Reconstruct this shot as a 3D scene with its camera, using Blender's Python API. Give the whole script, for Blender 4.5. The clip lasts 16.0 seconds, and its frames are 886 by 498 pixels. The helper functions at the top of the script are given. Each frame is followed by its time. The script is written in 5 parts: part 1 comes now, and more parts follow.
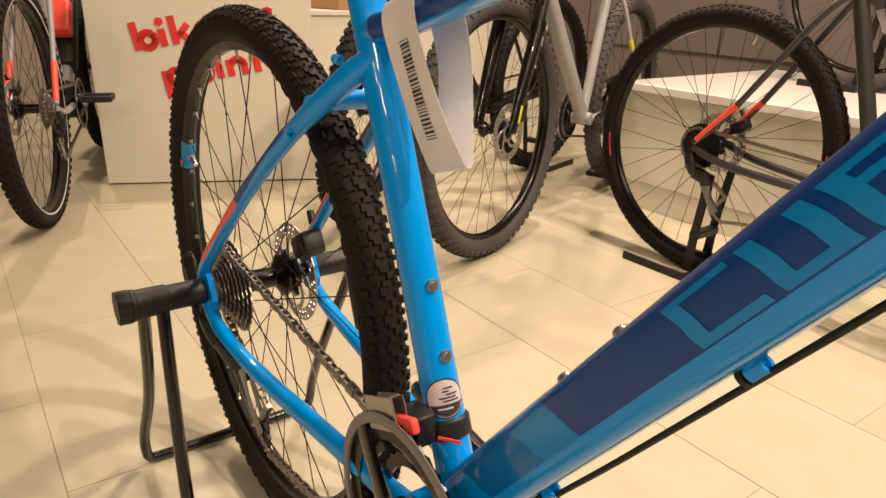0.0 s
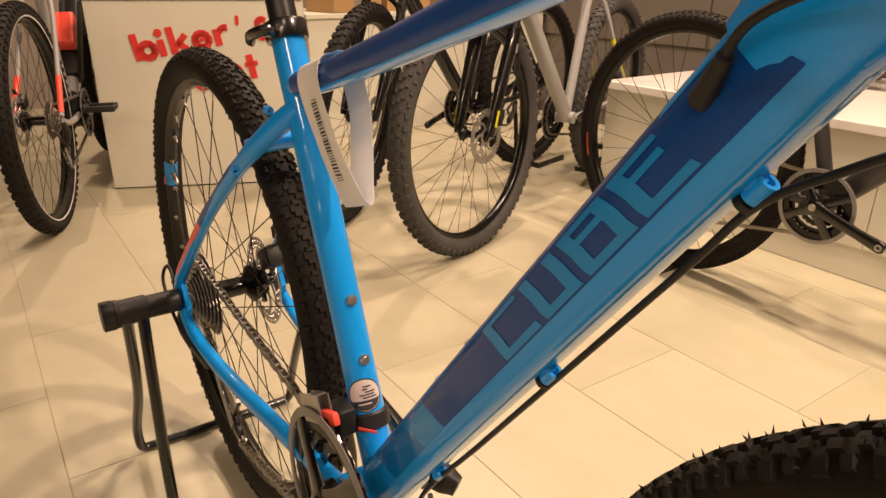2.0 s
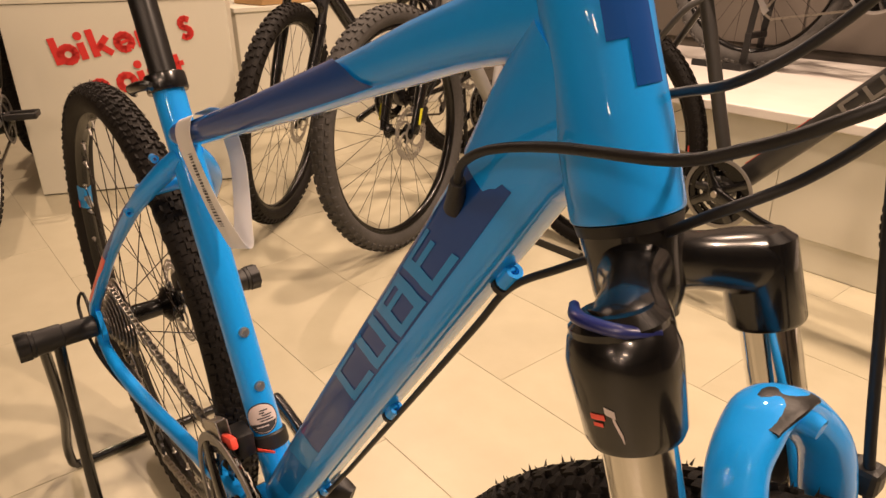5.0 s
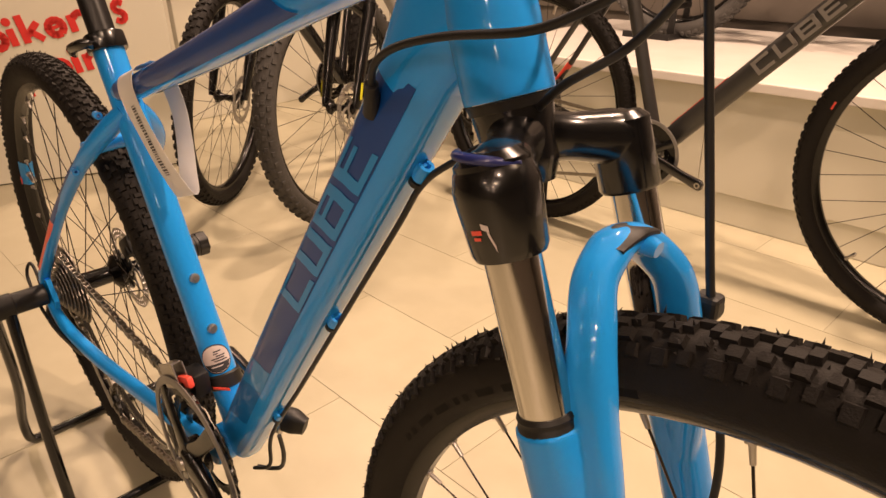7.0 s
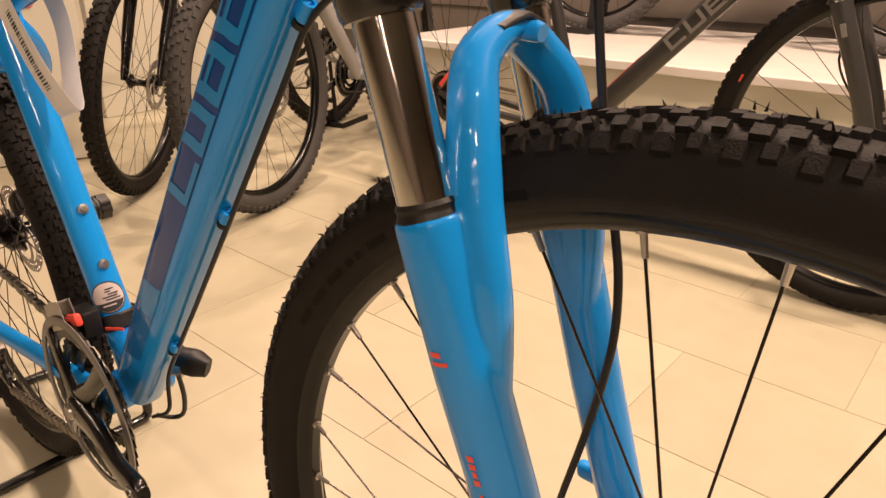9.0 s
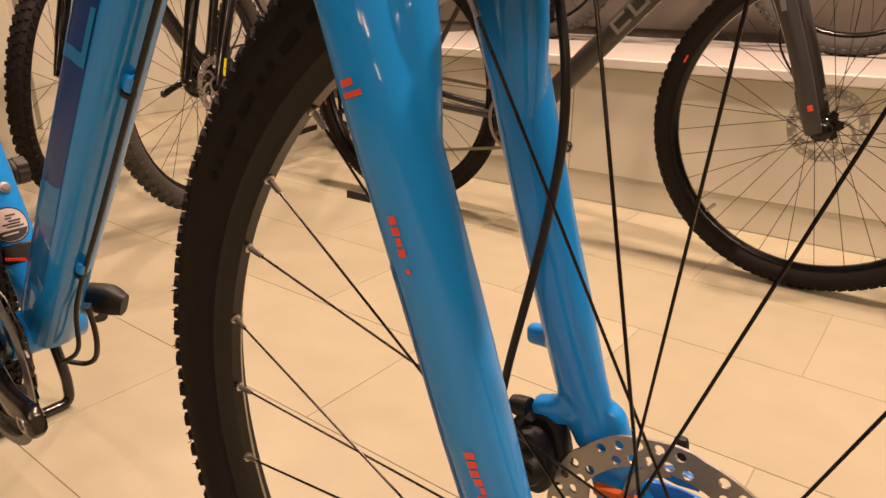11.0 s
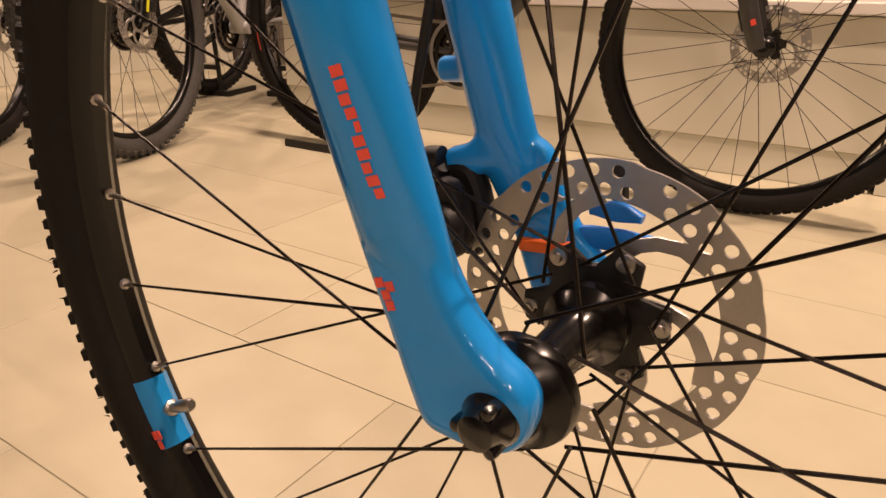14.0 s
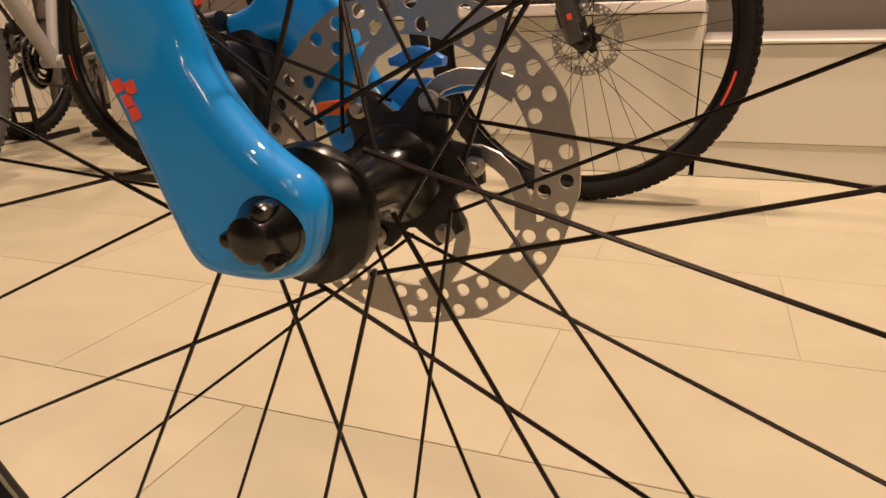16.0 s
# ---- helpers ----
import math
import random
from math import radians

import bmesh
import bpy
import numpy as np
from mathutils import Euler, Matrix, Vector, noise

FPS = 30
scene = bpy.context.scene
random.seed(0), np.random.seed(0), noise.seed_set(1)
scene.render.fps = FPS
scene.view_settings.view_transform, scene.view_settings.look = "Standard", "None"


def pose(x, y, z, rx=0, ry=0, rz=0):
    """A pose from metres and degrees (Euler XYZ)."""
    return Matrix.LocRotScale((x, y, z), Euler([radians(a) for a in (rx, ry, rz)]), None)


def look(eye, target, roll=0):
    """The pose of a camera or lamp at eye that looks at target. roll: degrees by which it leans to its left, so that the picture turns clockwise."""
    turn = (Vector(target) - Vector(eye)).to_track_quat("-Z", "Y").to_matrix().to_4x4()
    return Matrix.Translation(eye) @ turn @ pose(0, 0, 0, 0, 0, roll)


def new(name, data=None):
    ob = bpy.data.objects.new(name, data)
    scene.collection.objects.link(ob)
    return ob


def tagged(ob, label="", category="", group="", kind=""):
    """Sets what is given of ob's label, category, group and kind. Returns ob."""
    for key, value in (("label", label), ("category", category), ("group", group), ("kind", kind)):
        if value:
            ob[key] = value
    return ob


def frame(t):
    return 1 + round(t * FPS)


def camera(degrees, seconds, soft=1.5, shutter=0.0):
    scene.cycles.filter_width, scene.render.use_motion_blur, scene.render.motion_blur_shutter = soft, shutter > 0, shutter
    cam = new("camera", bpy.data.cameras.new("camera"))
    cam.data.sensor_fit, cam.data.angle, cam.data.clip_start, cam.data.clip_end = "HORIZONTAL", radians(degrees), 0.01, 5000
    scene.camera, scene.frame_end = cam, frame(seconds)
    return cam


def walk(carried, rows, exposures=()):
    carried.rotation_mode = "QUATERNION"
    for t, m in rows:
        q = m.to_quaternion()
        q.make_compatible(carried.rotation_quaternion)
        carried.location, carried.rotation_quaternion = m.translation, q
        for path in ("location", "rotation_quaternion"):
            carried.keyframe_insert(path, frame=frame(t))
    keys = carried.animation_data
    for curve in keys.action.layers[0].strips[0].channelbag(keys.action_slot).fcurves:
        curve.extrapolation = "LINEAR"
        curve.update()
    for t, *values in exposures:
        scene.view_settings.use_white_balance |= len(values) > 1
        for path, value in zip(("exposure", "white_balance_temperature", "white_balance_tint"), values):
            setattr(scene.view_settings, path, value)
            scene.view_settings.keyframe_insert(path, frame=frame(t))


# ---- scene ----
cam = camera(65.9, 16.0)
PATH = [
    (0, (0.877, -0.302, 0.75), (-0.632, 0.797, 0.032), 1.8),
    (0.5, (0.917, -0.307, 0.769), (-0.594, 0.79, 0.053), 3.1),
    (1, (0.953, -0.307, 0.786), (-0.566, 0.772, 0.058), 2.3),
    (1.5, (0.976, -0.292, 0.804), (-0.553, 0.762, 0.063), 1.2),
    (2, (1.001, -0.272, 0.817), (-0.524, 0.782, 0.068), 0.4),
    (2.5, (1.02, -0.247, 0.843), (-0.496, 0.811, 0.078), 0.0),
    (3, (1.033, -0.23, 0.857), (-0.472, 0.839, 0.09), -0.6),
    (3.5, (1.047, -0.22, 0.874), (-0.443, 0.864, 0.097), -0.5),
    (4, (1.054, -0.213, 0.884), (-0.411, 0.888, 0.085), -0.6),
    (4.2, (1.055, -0.209, 0.887), (-0.403, 0.893, 0.075), -1.2),
    (6.3, (1.126, -0.262, 0.891), (-0.251, 0.94, 0.08), 0.3),
    (6.5, (1.131, -0.261, 0.886), (-0.231, 0.947, 0.058), -1.0),
    (7, (1.144, -0.261, 0.865), (-0.184, 0.969, 0.016), -1.7),
    (7.5, (1.155, -0.269, 0.845), (-0.139, 0.996, -0.007), -1.9),
    (8, (1.16, -0.269, 0.818), (-0.091, 1.036, -0.038), -1.4),
    (8.5, (1.166, -0.265, 0.791), (-0.061, 1.072, -0.05), -1.2),
    (9, (1.174, -0.258, 0.764), (-0.03, 1.12, -0.042), -0.2),
    (9.2, (1.175, -0.252, 0.755), (-0.029, 1.129, -0.046), -0.7),
    (11.3, (1.184, -0.247, 0.623), (0.07, 1.255, -0.085), 0.5),
    (11.5, (1.185, -0.246, 0.614), (0.081, 1.261, -0.098), 0.4),
    (12, (1.191, -0.241, 0.587), (0.105, 1.273, -0.139), 0.2),
    (12.5, (1.193, -0.235, 0.563), (0.125, 1.285, -0.179), 0.5),
    (13, (1.196, -0.229, 0.537), (0.152, 1.309, -0.2), 0.4),
    (13.5, (1.198, -0.225, 0.515), (0.172, 1.322, -0.23), 0.5),
    (14, (1.197, -0.22, 0.493), (0.185, 1.339, -0.246), 0.6),
    (14.5, (1.194, -0.216, 0.469), (0.22, 1.38, -0.239), 1.4),
    (15, (1.197, -0.216, 0.446), (0.305, 1.45, -0.209), 1.6),
    (15.5, (1.201, -0.207, 0.419), (0.420, 1.518, -0.213), 0.6),
    (16, (1.217, -0.204, 0.410), (0.535, 1.570, -0.220), -1.4),
]
walk(cam, [(t, look(eye, target, roll)) for t, eye, target, roll in PATH],
     [(0.0, 0.05, 6100, 8), (1.5, -0.05, 6700, 12), (3.5, -0.09, 6250, 11), (6.5, -0.14, 7100, 18), (9.0, -0.06, 6500, 16), (11.5, -0.33, 6800, 20), (13.5, -0.33, 6700, 20), (15.0, -0.26, 6450, 16), (16.0, -0.38, 6500, 15)])

# ---- light ----
world = bpy.data.worlds.new("shop_air")
scene.world = world
world.use_nodes = True
world.node_tree.nodes["Background"].inputs[0].default_value = (1.0, 0.7, 0.5, 1)
world.node_tree.nodes["Background"].inputs[1].default_value = 0.03


def downlight(x, y, watts, size=0.12, z=2.78, tilt=(0, 0)):
    lamp = bpy.data.lights.new("downlight", "AREA")
    lamp.shape, lamp.size, lamp.energy, lamp.color = "DISK", size, watts, (1.0, 0.725, 0.525)
    ob = new("downlight", lamp)
    ob.matrix_world = pose(x, y, z, tilt[0], tilt[1], 0)
    return ob


for lx, ly, w in ((-1.9, 1.75, 42), (-0.5, 1.4, 50), (0.7, 1.45, 66), (2.0, 1.05, 96), (-0.9, 0.5, 4), (2.0, -1.0, 22)):
    downlight(lx, ly, w)
downlight(-2.7, 0.2, 40, 0.07)
# the rest of the shop goes on behind the walk
for lx, ly, w, size in ((2.9, -2.6, 44, 0.60), (3.3, -4.0, 40, 0.60), (1.3, -3.4, 18, 0.40), (2.4, -5.2, 18, 0.40), (4.3, -5.6, 24, 0.60), (3.4, -7.2, 18, 0.40), (5.3, -7.0, 22, 0.60)):
    downlight(lx, ly, w, size)


# ---- materials ----
def material(name, colour, rough=0.5, metal=0.0, coat=0.0, grain=0.0, grain_scale=60.0, bump=0.0, bump_scale=200.0, tint=None, spec=0.5, rand=0.0):
    """A surface with broad stains and fine grain; tint is the colour that the stains lean to."""
    m = bpy.data.materials.new(name)
    m.use_nodes = True
    nt = m.node_tree
    b = nt.nodes["Principled BSDF"]
    b.inputs["Base Color"].default_value = (*colour, 1)
    b.inputs["Roughness"].default_value = rough
    b.inputs["Metallic"].default_value = metal
    b.inputs["Coat Weight"].default_value = coat
    b.inputs["Coat Roughness"].default_value = 0.035
    b.inputs["Specular IOR Level"].default_value = spec
    tc = nt.nodes.new("ShaderNodeTexCoord")
    place = tc.outputs["Object"]
    if rand > 0:
        # each piece is cut from another spot of the pattern
        piece = nt.nodes.new("ShaderNodeObjectInfo")
        far = nt.nodes.new("ShaderNodeVectorMath")
        far.operation = "MULTIPLY_ADD"
        far.inputs[1].default_value = (37, 53, 71)
        nt.links.new(piece.outputs["Random"], far.inputs[0])
        nt.links.new(place, far.inputs[2])
        place = far.outputs[0]
    if grain > 0:
        n1 = nt.nodes.new("ShaderNodeTexNoise")
        n1.inputs["Scale"].default_value = grain_scale
        n1.inputs["Detail"].default_value = 5
        n2 = nt.nodes.new("ShaderNodeTexNoise")
        n2.inputs["Scale"].default_value = grain_scale / 9
        n2.inputs["Detail"].default_value = 3
        nt.links.new(place, n1.inputs["Vector"])
        nt.links.new(place, n2.inputs["Vector"])
        add = nt.nodes.new("ShaderNodeMath")
        add.operation = "ADD"
        nt.links.new(n1.outputs[0], add.inputs[0])
        nt.links.new(n2.outputs[0], add.inputs[1])
        ramp = nt.nodes.new("ShaderNodeMapRange")
        ramp.inputs[1].default_value, ramp.inputs[2].default_value = 0.65, 1.35
        ramp.inputs[3].default_value, ramp.inputs[4].default_value = 0.0, 1.0
        nt.links.new(add.outputs[0], ramp.inputs[0])
        mix = nt.nodes.new("ShaderNodeMix")
        mix.data_type = "RGBA"
        other = tint or tuple(c * 0.6 for c in colour)
        low = tuple(c + (o - c) * grain for c, o in zip(colour, other))
        mix.inputs[6].default_value, mix.inputs[7].default_value = (*colour, 1), (*low, 1)
        nt.links.new(ramp.outputs[0], mix.inputs[0])
        last = mix.outputs[2]
        if rand > 0:
            info = nt.nodes.new("ShaderNodeObjectInfo")
            mr = nt.nodes.new("ShaderNodeMapRange")
            mr.inputs[3].default_value, mr.inputs[4].default_value = 1 - rand, 1 + rand
            nt.links.new(info.outputs["Random"], mr.inputs[0])
            hsv = nt.nodes.new("ShaderNodeHueSaturation")
            nt.links.new(mr.outputs[0], hsv.inputs["Value"])
            nt.links.new(last, hsv.inputs["Color"])
            last = hsv.outputs[0]
        nt.links.new(last, b.inputs["Base Color"])
        rr = nt.nodes.new("ShaderNodeMapRange")
        rr.inputs[3].default_value, rr.inputs[4].default_value = max(rough - 0.08, 0.02), min(rough + 0.12, 1)
        nt.links.new(n2.outputs[0], rr.inputs[0])
        nt.links.new(rr.outputs[0], b.inputs["Roughness"])
    if bump > 0:
        n3 = nt.nodes.new("ShaderNodeTexNoise")
        n3.inputs["Scale"].default_value = bump_scale
        n3.inputs["Detail"].default_value = 4
        nt.links.new(tc.outputs["Object"], n3.inputs["Vector"])
        bp = nt.nodes.new("ShaderNodeBump")
        bp.inputs["Strength"].default_value = bump
        bp.inputs["Distance"].default_value = 0.002
        nt.links.new(n3.outputs[0], bp.inputs["Height"])
        nt.links.new(bp.outputs[0], b.inputs["Normal"])
    return m


BLUE = material("blue_gloss_paint", (0.002, 0.29, 0.84), 0.45, coat=1.0, grain=0.12, grain_scale=30, tint=(0.002, 0.24, 0.72), spec=0.12)
NAVY = material("navy_gloss_paint", (0.002, 0.056, 0.27), 0.45, coat=0.7, grain=0.15, grain_scale=40, spec=0.12)
LIGHTBLUE = material("light_blue_decal", (0.005, 0.25, 0.66), 0.45, coat=0.7, grain=0.10, grain_scale=40, spec=0.12)
TEALBLUE = material("mid_blue_decal", (0.003, 0.16, 0.50), 0.45, coat=0.7, grain=0.10, grain_scale=40, spec=0.12)
RED = material("red_decal", (0.85, 0.09, 0.06), 0.40, coat=0.3, grain=0.15, grain_scale=50)
SIGNRED = material("red_vinyl", (0.68, 0.035, 0.03), 0.45, grain=0.18, grain_scale=20)
ORANGE = material("orange_plastic", (0.80, 0.14, 0.02), 0.45, grain=0.15, grain_scale=80)
SHIMBLUE = material("blue_plastic", (0.01, 0.22, 0.78), 0.35, grain=0.15, grain_scale=80)
RUBBER = material("black_rubber", (0.0085, 0.0072, 0.0064), 0.62, grain=0.5, grain_scale=160, tint=(0.017, 0.0145, 0.0125), spec=0.20, bump=0.25, bump_scale=900)
GREYRUBBER = material("grey_rubber", (0.038, 0.036, 0.034), 0.8, grain=0.5, grain_scale=120, tint=(0.09, 0.085, 0.08), bump=0.25, bump_scale=700)
BLACKMETAL = material("black_anodised", (0.007, 0.0065, 0.0065), 0.36, grain=0.4, grain_scale=120, tint=(0.014, 0.013, 0.013), spec=0.4)
HUBBLACK = material("black_hub_paint", (0.0035, 0.0032, 0.0032), 0.20, grain=0.4, grain_scale=120, tint=(0.007, 0.0065, 0.006), spec=0.40)
BLACKGLOSS = material("black_gloss_paint", (0.005, 0.005, 0.0055), 0.22, coat=0.5, grain=0.3, grain_scale=60)
BLACKPLASTIC = material("black_plastic", (0.008, 0.0076, 0.0076), 0.48, grain=0.4, grain_scale=150, bump=0.1, bump_scale=500)
SPOKE = material("black_spoke_steel", (0.020, 0.015, 0.012), 0.26, metal=0.7, grain=0.3, grain_scale=300)
STEEL = material("brushed_steel", (0.55, 0.52, 0.49), 0.32, metal=1.0, grain=0.35, grain_scale=400, bump=0.08, bump_scale=900)
ROTORSTEEL = material("rotor_steel", (0.50, 0.48, 0.46), 0.36, metal=0.9, grain=0.3, grain_scale=500, bump=0.12, bump_scale=1200)
CHROME = material("chrome", (0.72, 0.70, 0.67), 0.07, metal=1.0, grain=0.08, grain_scale=60)
CASSETTE = material("cassette_steel", (0.34, 0.31, 0.27), 0.42, metal=1.0, grain=0.5, grain_scale=350)
GREYALU = material("grey_anodised", (0.30, 0.29, 0.28), 0.40, metal=0.6, grain=0.3, grain_scale=200)
GREYPAINT = material("grey_satin_paint", (0.036, 0.035, 0.034), 0.42, coat=0.3, grain=0.25, grain_scale=40)
SILVERPAINT = material("silver_paint", (0.33, 0.33, 0.33), 0.38, coat=0.4, grain=0.2, grain_scale=40)
YELLOW = material("yellow_paint", (0.68, 0.66, 0.02), 0.40, coat=0.3, grain=0.15, grain_scale=40)
LIGHTGREY = material("grey_lettering", (0.22, 0.21, 0.20), 0.45, grain=0.2, grain_scale=60)
WHITE = material("white_laminate", (0.65, 0.63, 0.53), 0.42, grain=0.10, grain_scale=5, tint=(0.57, 0.54, 0.44), bump=0.03, bump_scale=60)
MARBLE = material("white_marble_top", (0.80, 0.77, 0.73), 0.16, grain=0.35, grain_scale=7, tint=(0.55, 0.50, 0.45))
DARKWALL = material("taupe_wall_panel", (0.115, 0.098, 0.083), 0.55, grain=0.15, grain_scale=9, bump=0.05, bump_scale=120)
# tone of the added walls, lowered to weaken fill and reflections
PLASTER = material("warm_plaster", (0.26, 0.22, 0.18), 0.8, grain=0.15, grain_scale=8, bump=0.1, bump_scale=90)
# ceiling tone kept dark so that less light bounces into the room
CEILING = material("dark_ceiling_paint", (0.20, 0.185, 0.17), 0.9, grain=0.08, grain_scale=8)
TILE = material("beige_porcelain_tile", (0.455, 0.425, 0.310), 0.36, grain=0.45, grain_scale=13, tint=(0.34, 0.305, 0.205), bump=0.06, bump_scale=80, rand=0.05)
GROUT = material("grey_grout", (0.41, 0.38, 0.285), 0.9, grain=0.3, grain_scale=60, bump=0.2, bump_scale=400)
PAPER = material("white_paper", (0.78, 0.77, 0.76), 0.6, grain=0.06, grain_scale=30)
INK = material("black_print", (0.03, 0.03, 0.035), 0.6, grain=0.2, grain_scale=200)
CARDBOARD = material("brown_cardboard", (0.42, 0.26, 0.11), 0.8, grain=0.25, grain_scale=30, bump=0.1, bump_scale=200)
REFLECT = material("silver_reflective_strip", (0.75, 0.75, 0.78), 0.3, metal=0.3, grain=0.1, grain_scale=90)
SIDEPRINT = material("worn_grey_print", (0.0085, 0.0075, 0.007), 0.66, grain=0.4, grain_scale=200, spec=0.14)
BADGEWHITE = material("white_sticker", (0.62, 0.55, 0.53), 0.4, grain=0.2, grain_scale=120)
COPPER = material("silver_tape", (0.50, 0.46, 0.42), 0.35, metal=0.7, grain=0.2, grain_scale=60)


# ---- shapes ----
class Geo:
    """Vertices and faces that grow by primitives."""

    def __init__(self):
        self.v, self.f = [], []

    def add(self, verts, faces, m=None):
        o = len(self.v)
        self.v += [tuple(m @ Vector(p)) if m else tuple(p) for p in verts]
        self.f += [tuple(i + o for i in q) for q in faces]
        return self

    def sweep(self, pts, radii, seg=16, power=2.0, side=(0, 1, 0), smooth=6, cap=True):
        """A tube along a line; radii: one number, or per point a number or (across, upright)."""
        pts = [Vector(p) for p in pts]
        if not isinstance(radii, (list, tuple)):
            radii = [radii] * len(pts)
        radii = [(r, r) if not isinstance(r, (list, tuple)) else r for r in radii]
        if smooth > 1 and len(pts) > 2:
            fine, fr = [], []
            for i in range(len(pts) - 1):
                p0, p1, p2, p3 = pts[max(i - 1, 0)], pts[i], pts[i + 1], pts[min(i + 2, len(pts) - 1)]
                for k in range(smooth):
                    u = k / smooth
                    fine.append(0.5 * (2 * p1 + (p2 - p0) * u + (2 * p0 - 5 * p1 + 4 * p2 - p3) * u * u + (3 * p1 - p0 - 3 * p2 + p3) * u ** 3))
                    e = u * u * (3 - 2 * u)
                    fr.append(tuple(a + (b - a) * e for a, b in zip(radii[i], radii[i + 1])))
            fine.append(pts[-1])
            fr.append(radii[-1])
            pts, radii = fine, fr
        rings = []
        ref = Vector(side)
        for i, p in enumerate(pts):
            t = (pts[min(i + 1, len(pts) - 1)] - pts[max(i - 1, 0)]).normalized()
            a = ref - t * ref.dot(t)
            if a.length < 0.05:
                a = Vector((1, 0, 0)) - t * t.x
            a.normalize()
            ref = a
            b = t.cross(a)
            ring = []
            for k in range(seg):
                w = 2 * math.pi * k / seg
                c, s = math.cos(w), math.sin(w)
                c = math.copysign(abs(c) ** (2 / power), c)
                s = math.copysign(abs(s) ** (2 / power), s)
                ring.append(p + a * (radii[i][0] * c) + b * (radii[i][1] * s))
            rings.append(ring)
        verts = [q for r in rings for q in r]
        faces = []
        for i in range(len(rings) - 1):
            for k in range(seg):
                k2 = (k + 1) % seg
                faces.append((i * seg + k, i * seg + k2, (i + 1) * seg + k2, (i + 1) * seg + k))
        if cap:
            faces.append(tuple(range(seg))[::-1])
            faces.append(tuple((len(rings) - 1) * seg + k for k in range(seg)))
        return self.add(verts, faces)

    def lathe(self, profile, seg=32, m=None, closed=False):
        """Turns a profile of (radius, y) round the y axis."""
        verts = [(r * math.sin(2 * math.pi * k / seg), y, r * math.cos(2 * math.pi * k / seg)) for k in range(seg) for r, y in profile]
        n = len(profile)
        faces = []
        for k in range(seg):
            k2 = (k + 1) % seg
            for i in range(n if closed else n - 1):
                j = (i + 1) % n
                faces.append((k * n + i, k * n + j, k2 * n + j, k2 * n + i))
        return self.add(verts, faces, m)

    def box(self, size, m=None, bevel=0.0):
        x, y, z = (s / 2 for s in size)
        if bevel <= 0:
            v = [(-x, -y, -z), (x, -y, -z), (x, y, -z), (-x, y, -z), (-x, -y, z), (x, -y, z), (x, y, z), (-x, y, z)]
            f = [(3, 2, 1, 0), (4, 5, 6, 7), (0, 1, 5, 4), (1, 2, 6, 5), (2, 3, 7, 6), (3, 0, 4, 7)]
            return self.add(v, f, m)
        bm = bmesh.new()
        bmesh.ops.create_cube(bm, size=1.0)
        bmesh.ops.scale(bm, vec=size, verts=bm.verts)
        bmesh.ops.bevel(bm, geom=bm.edges[:], offset=bevel, segments=2, affect="EDGES", profile=0.5)
        bm.verts.index_update()
        v, f = [w.co[:] for w in bm.verts], [tuple(w.index for w in q.verts) for q in bm.faces]
        bm.free()
        return self.add(v, f, m)

    def plate(self, outline, thick, m=None):
        """A flat outline of (x, z), thick along y."""
        n = len(outline)
        v = [(x, -thick / 2, z) for x, z in outline] + [(x, thick / 2, z) for x, z in outline]
        f = [tuple(range(n)), tuple(range(2 * n - 1, n - 1, -1))] + [(i, i + n, (i + 1) % n + n, (i + 1) % n) for i in range(n)]
        return self.add(v, f, m)

    def slab(self, outline, thick, edge, m=None, rounds=2):
        """A flat outline of (x, z) or (x, z, share of the rounding), thick along y, its corners and edges rounded."""
        pts = [Vector((q[0], q[2] if len(q) > 2 else 1.0, q[1])) for q in outline]
        for _ in range(rounds):
            pts = [q for i, p in enumerate(pts) for q in (p.lerp(pts[(i + 1) % len(pts)], 0.25), p.lerp(pts[(i + 1) % len(pts)], 0.75))]
        n = len(pts)
        share = [p.y for p in pts]
        pts = [Vector((p.x, 0, p.z)) for p in pts]
        area = sum(pts[i].x * pts[(i + 1) % n].z - pts[(i + 1) % n].x * pts[i].z for i in range(n))
        sg = 1 if area > 0 else -1
        inward = []
        for i in range(n):
            d = (pts[(i + 1) % n] - pts[i - 1]).normalized()
            inward.append(Vector((-d.z * sg, 0, d.x * sg)))
        v, f = [], []
        levels = ((-thick / 2, 1.0), (-thick / 2 + edge * 0.3, 0.3), (-thick / 2 + edge, 0.0), (thick / 2 - edge, 0.0), (thick / 2 - edge * 0.3, 0.3), (thick / 2, 1.0))
        for y, k in levels:
            v += [p + q * (edge * k * w) + Vector((0, y, 0)) for p, q, w in zip(pts, inward, share)]
        for j in range(len(levels) - 1):
            f += [(j * n + i, (j + 1) * n + i, (j + 1) * n + (i + 1) % n, j * n + (i + 1) % n) for i in range(n)]
        f += [tuple(range(n)), tuple(range(len(v) - 1, len(v) - n - 1, -1))]
        return self.add(v, f, m)

    def mesh(self, name, mat, smooth=True, angle=40):
        me = bpy.data.meshes.new(name)
        me.from_pydata(self.v, [], self.f)
        me.materials.append(mat)
        bm = bmesh.new()
        bm.from_mesh(me)
        bmesh.ops.recalc_face_normals(bm, faces=bm.faces)
        if smooth:
            lim = radians(angle)
            for q in bm.faces:
                q.smooth = len(q.verts) < 24
            for e in bm.edges:
                if len(e.link_faces) == 2 and e.calc_face_angle(0) > lim:
                    e.smooth = False
        bm.to_mesh(me)
        bm.free()
        return me


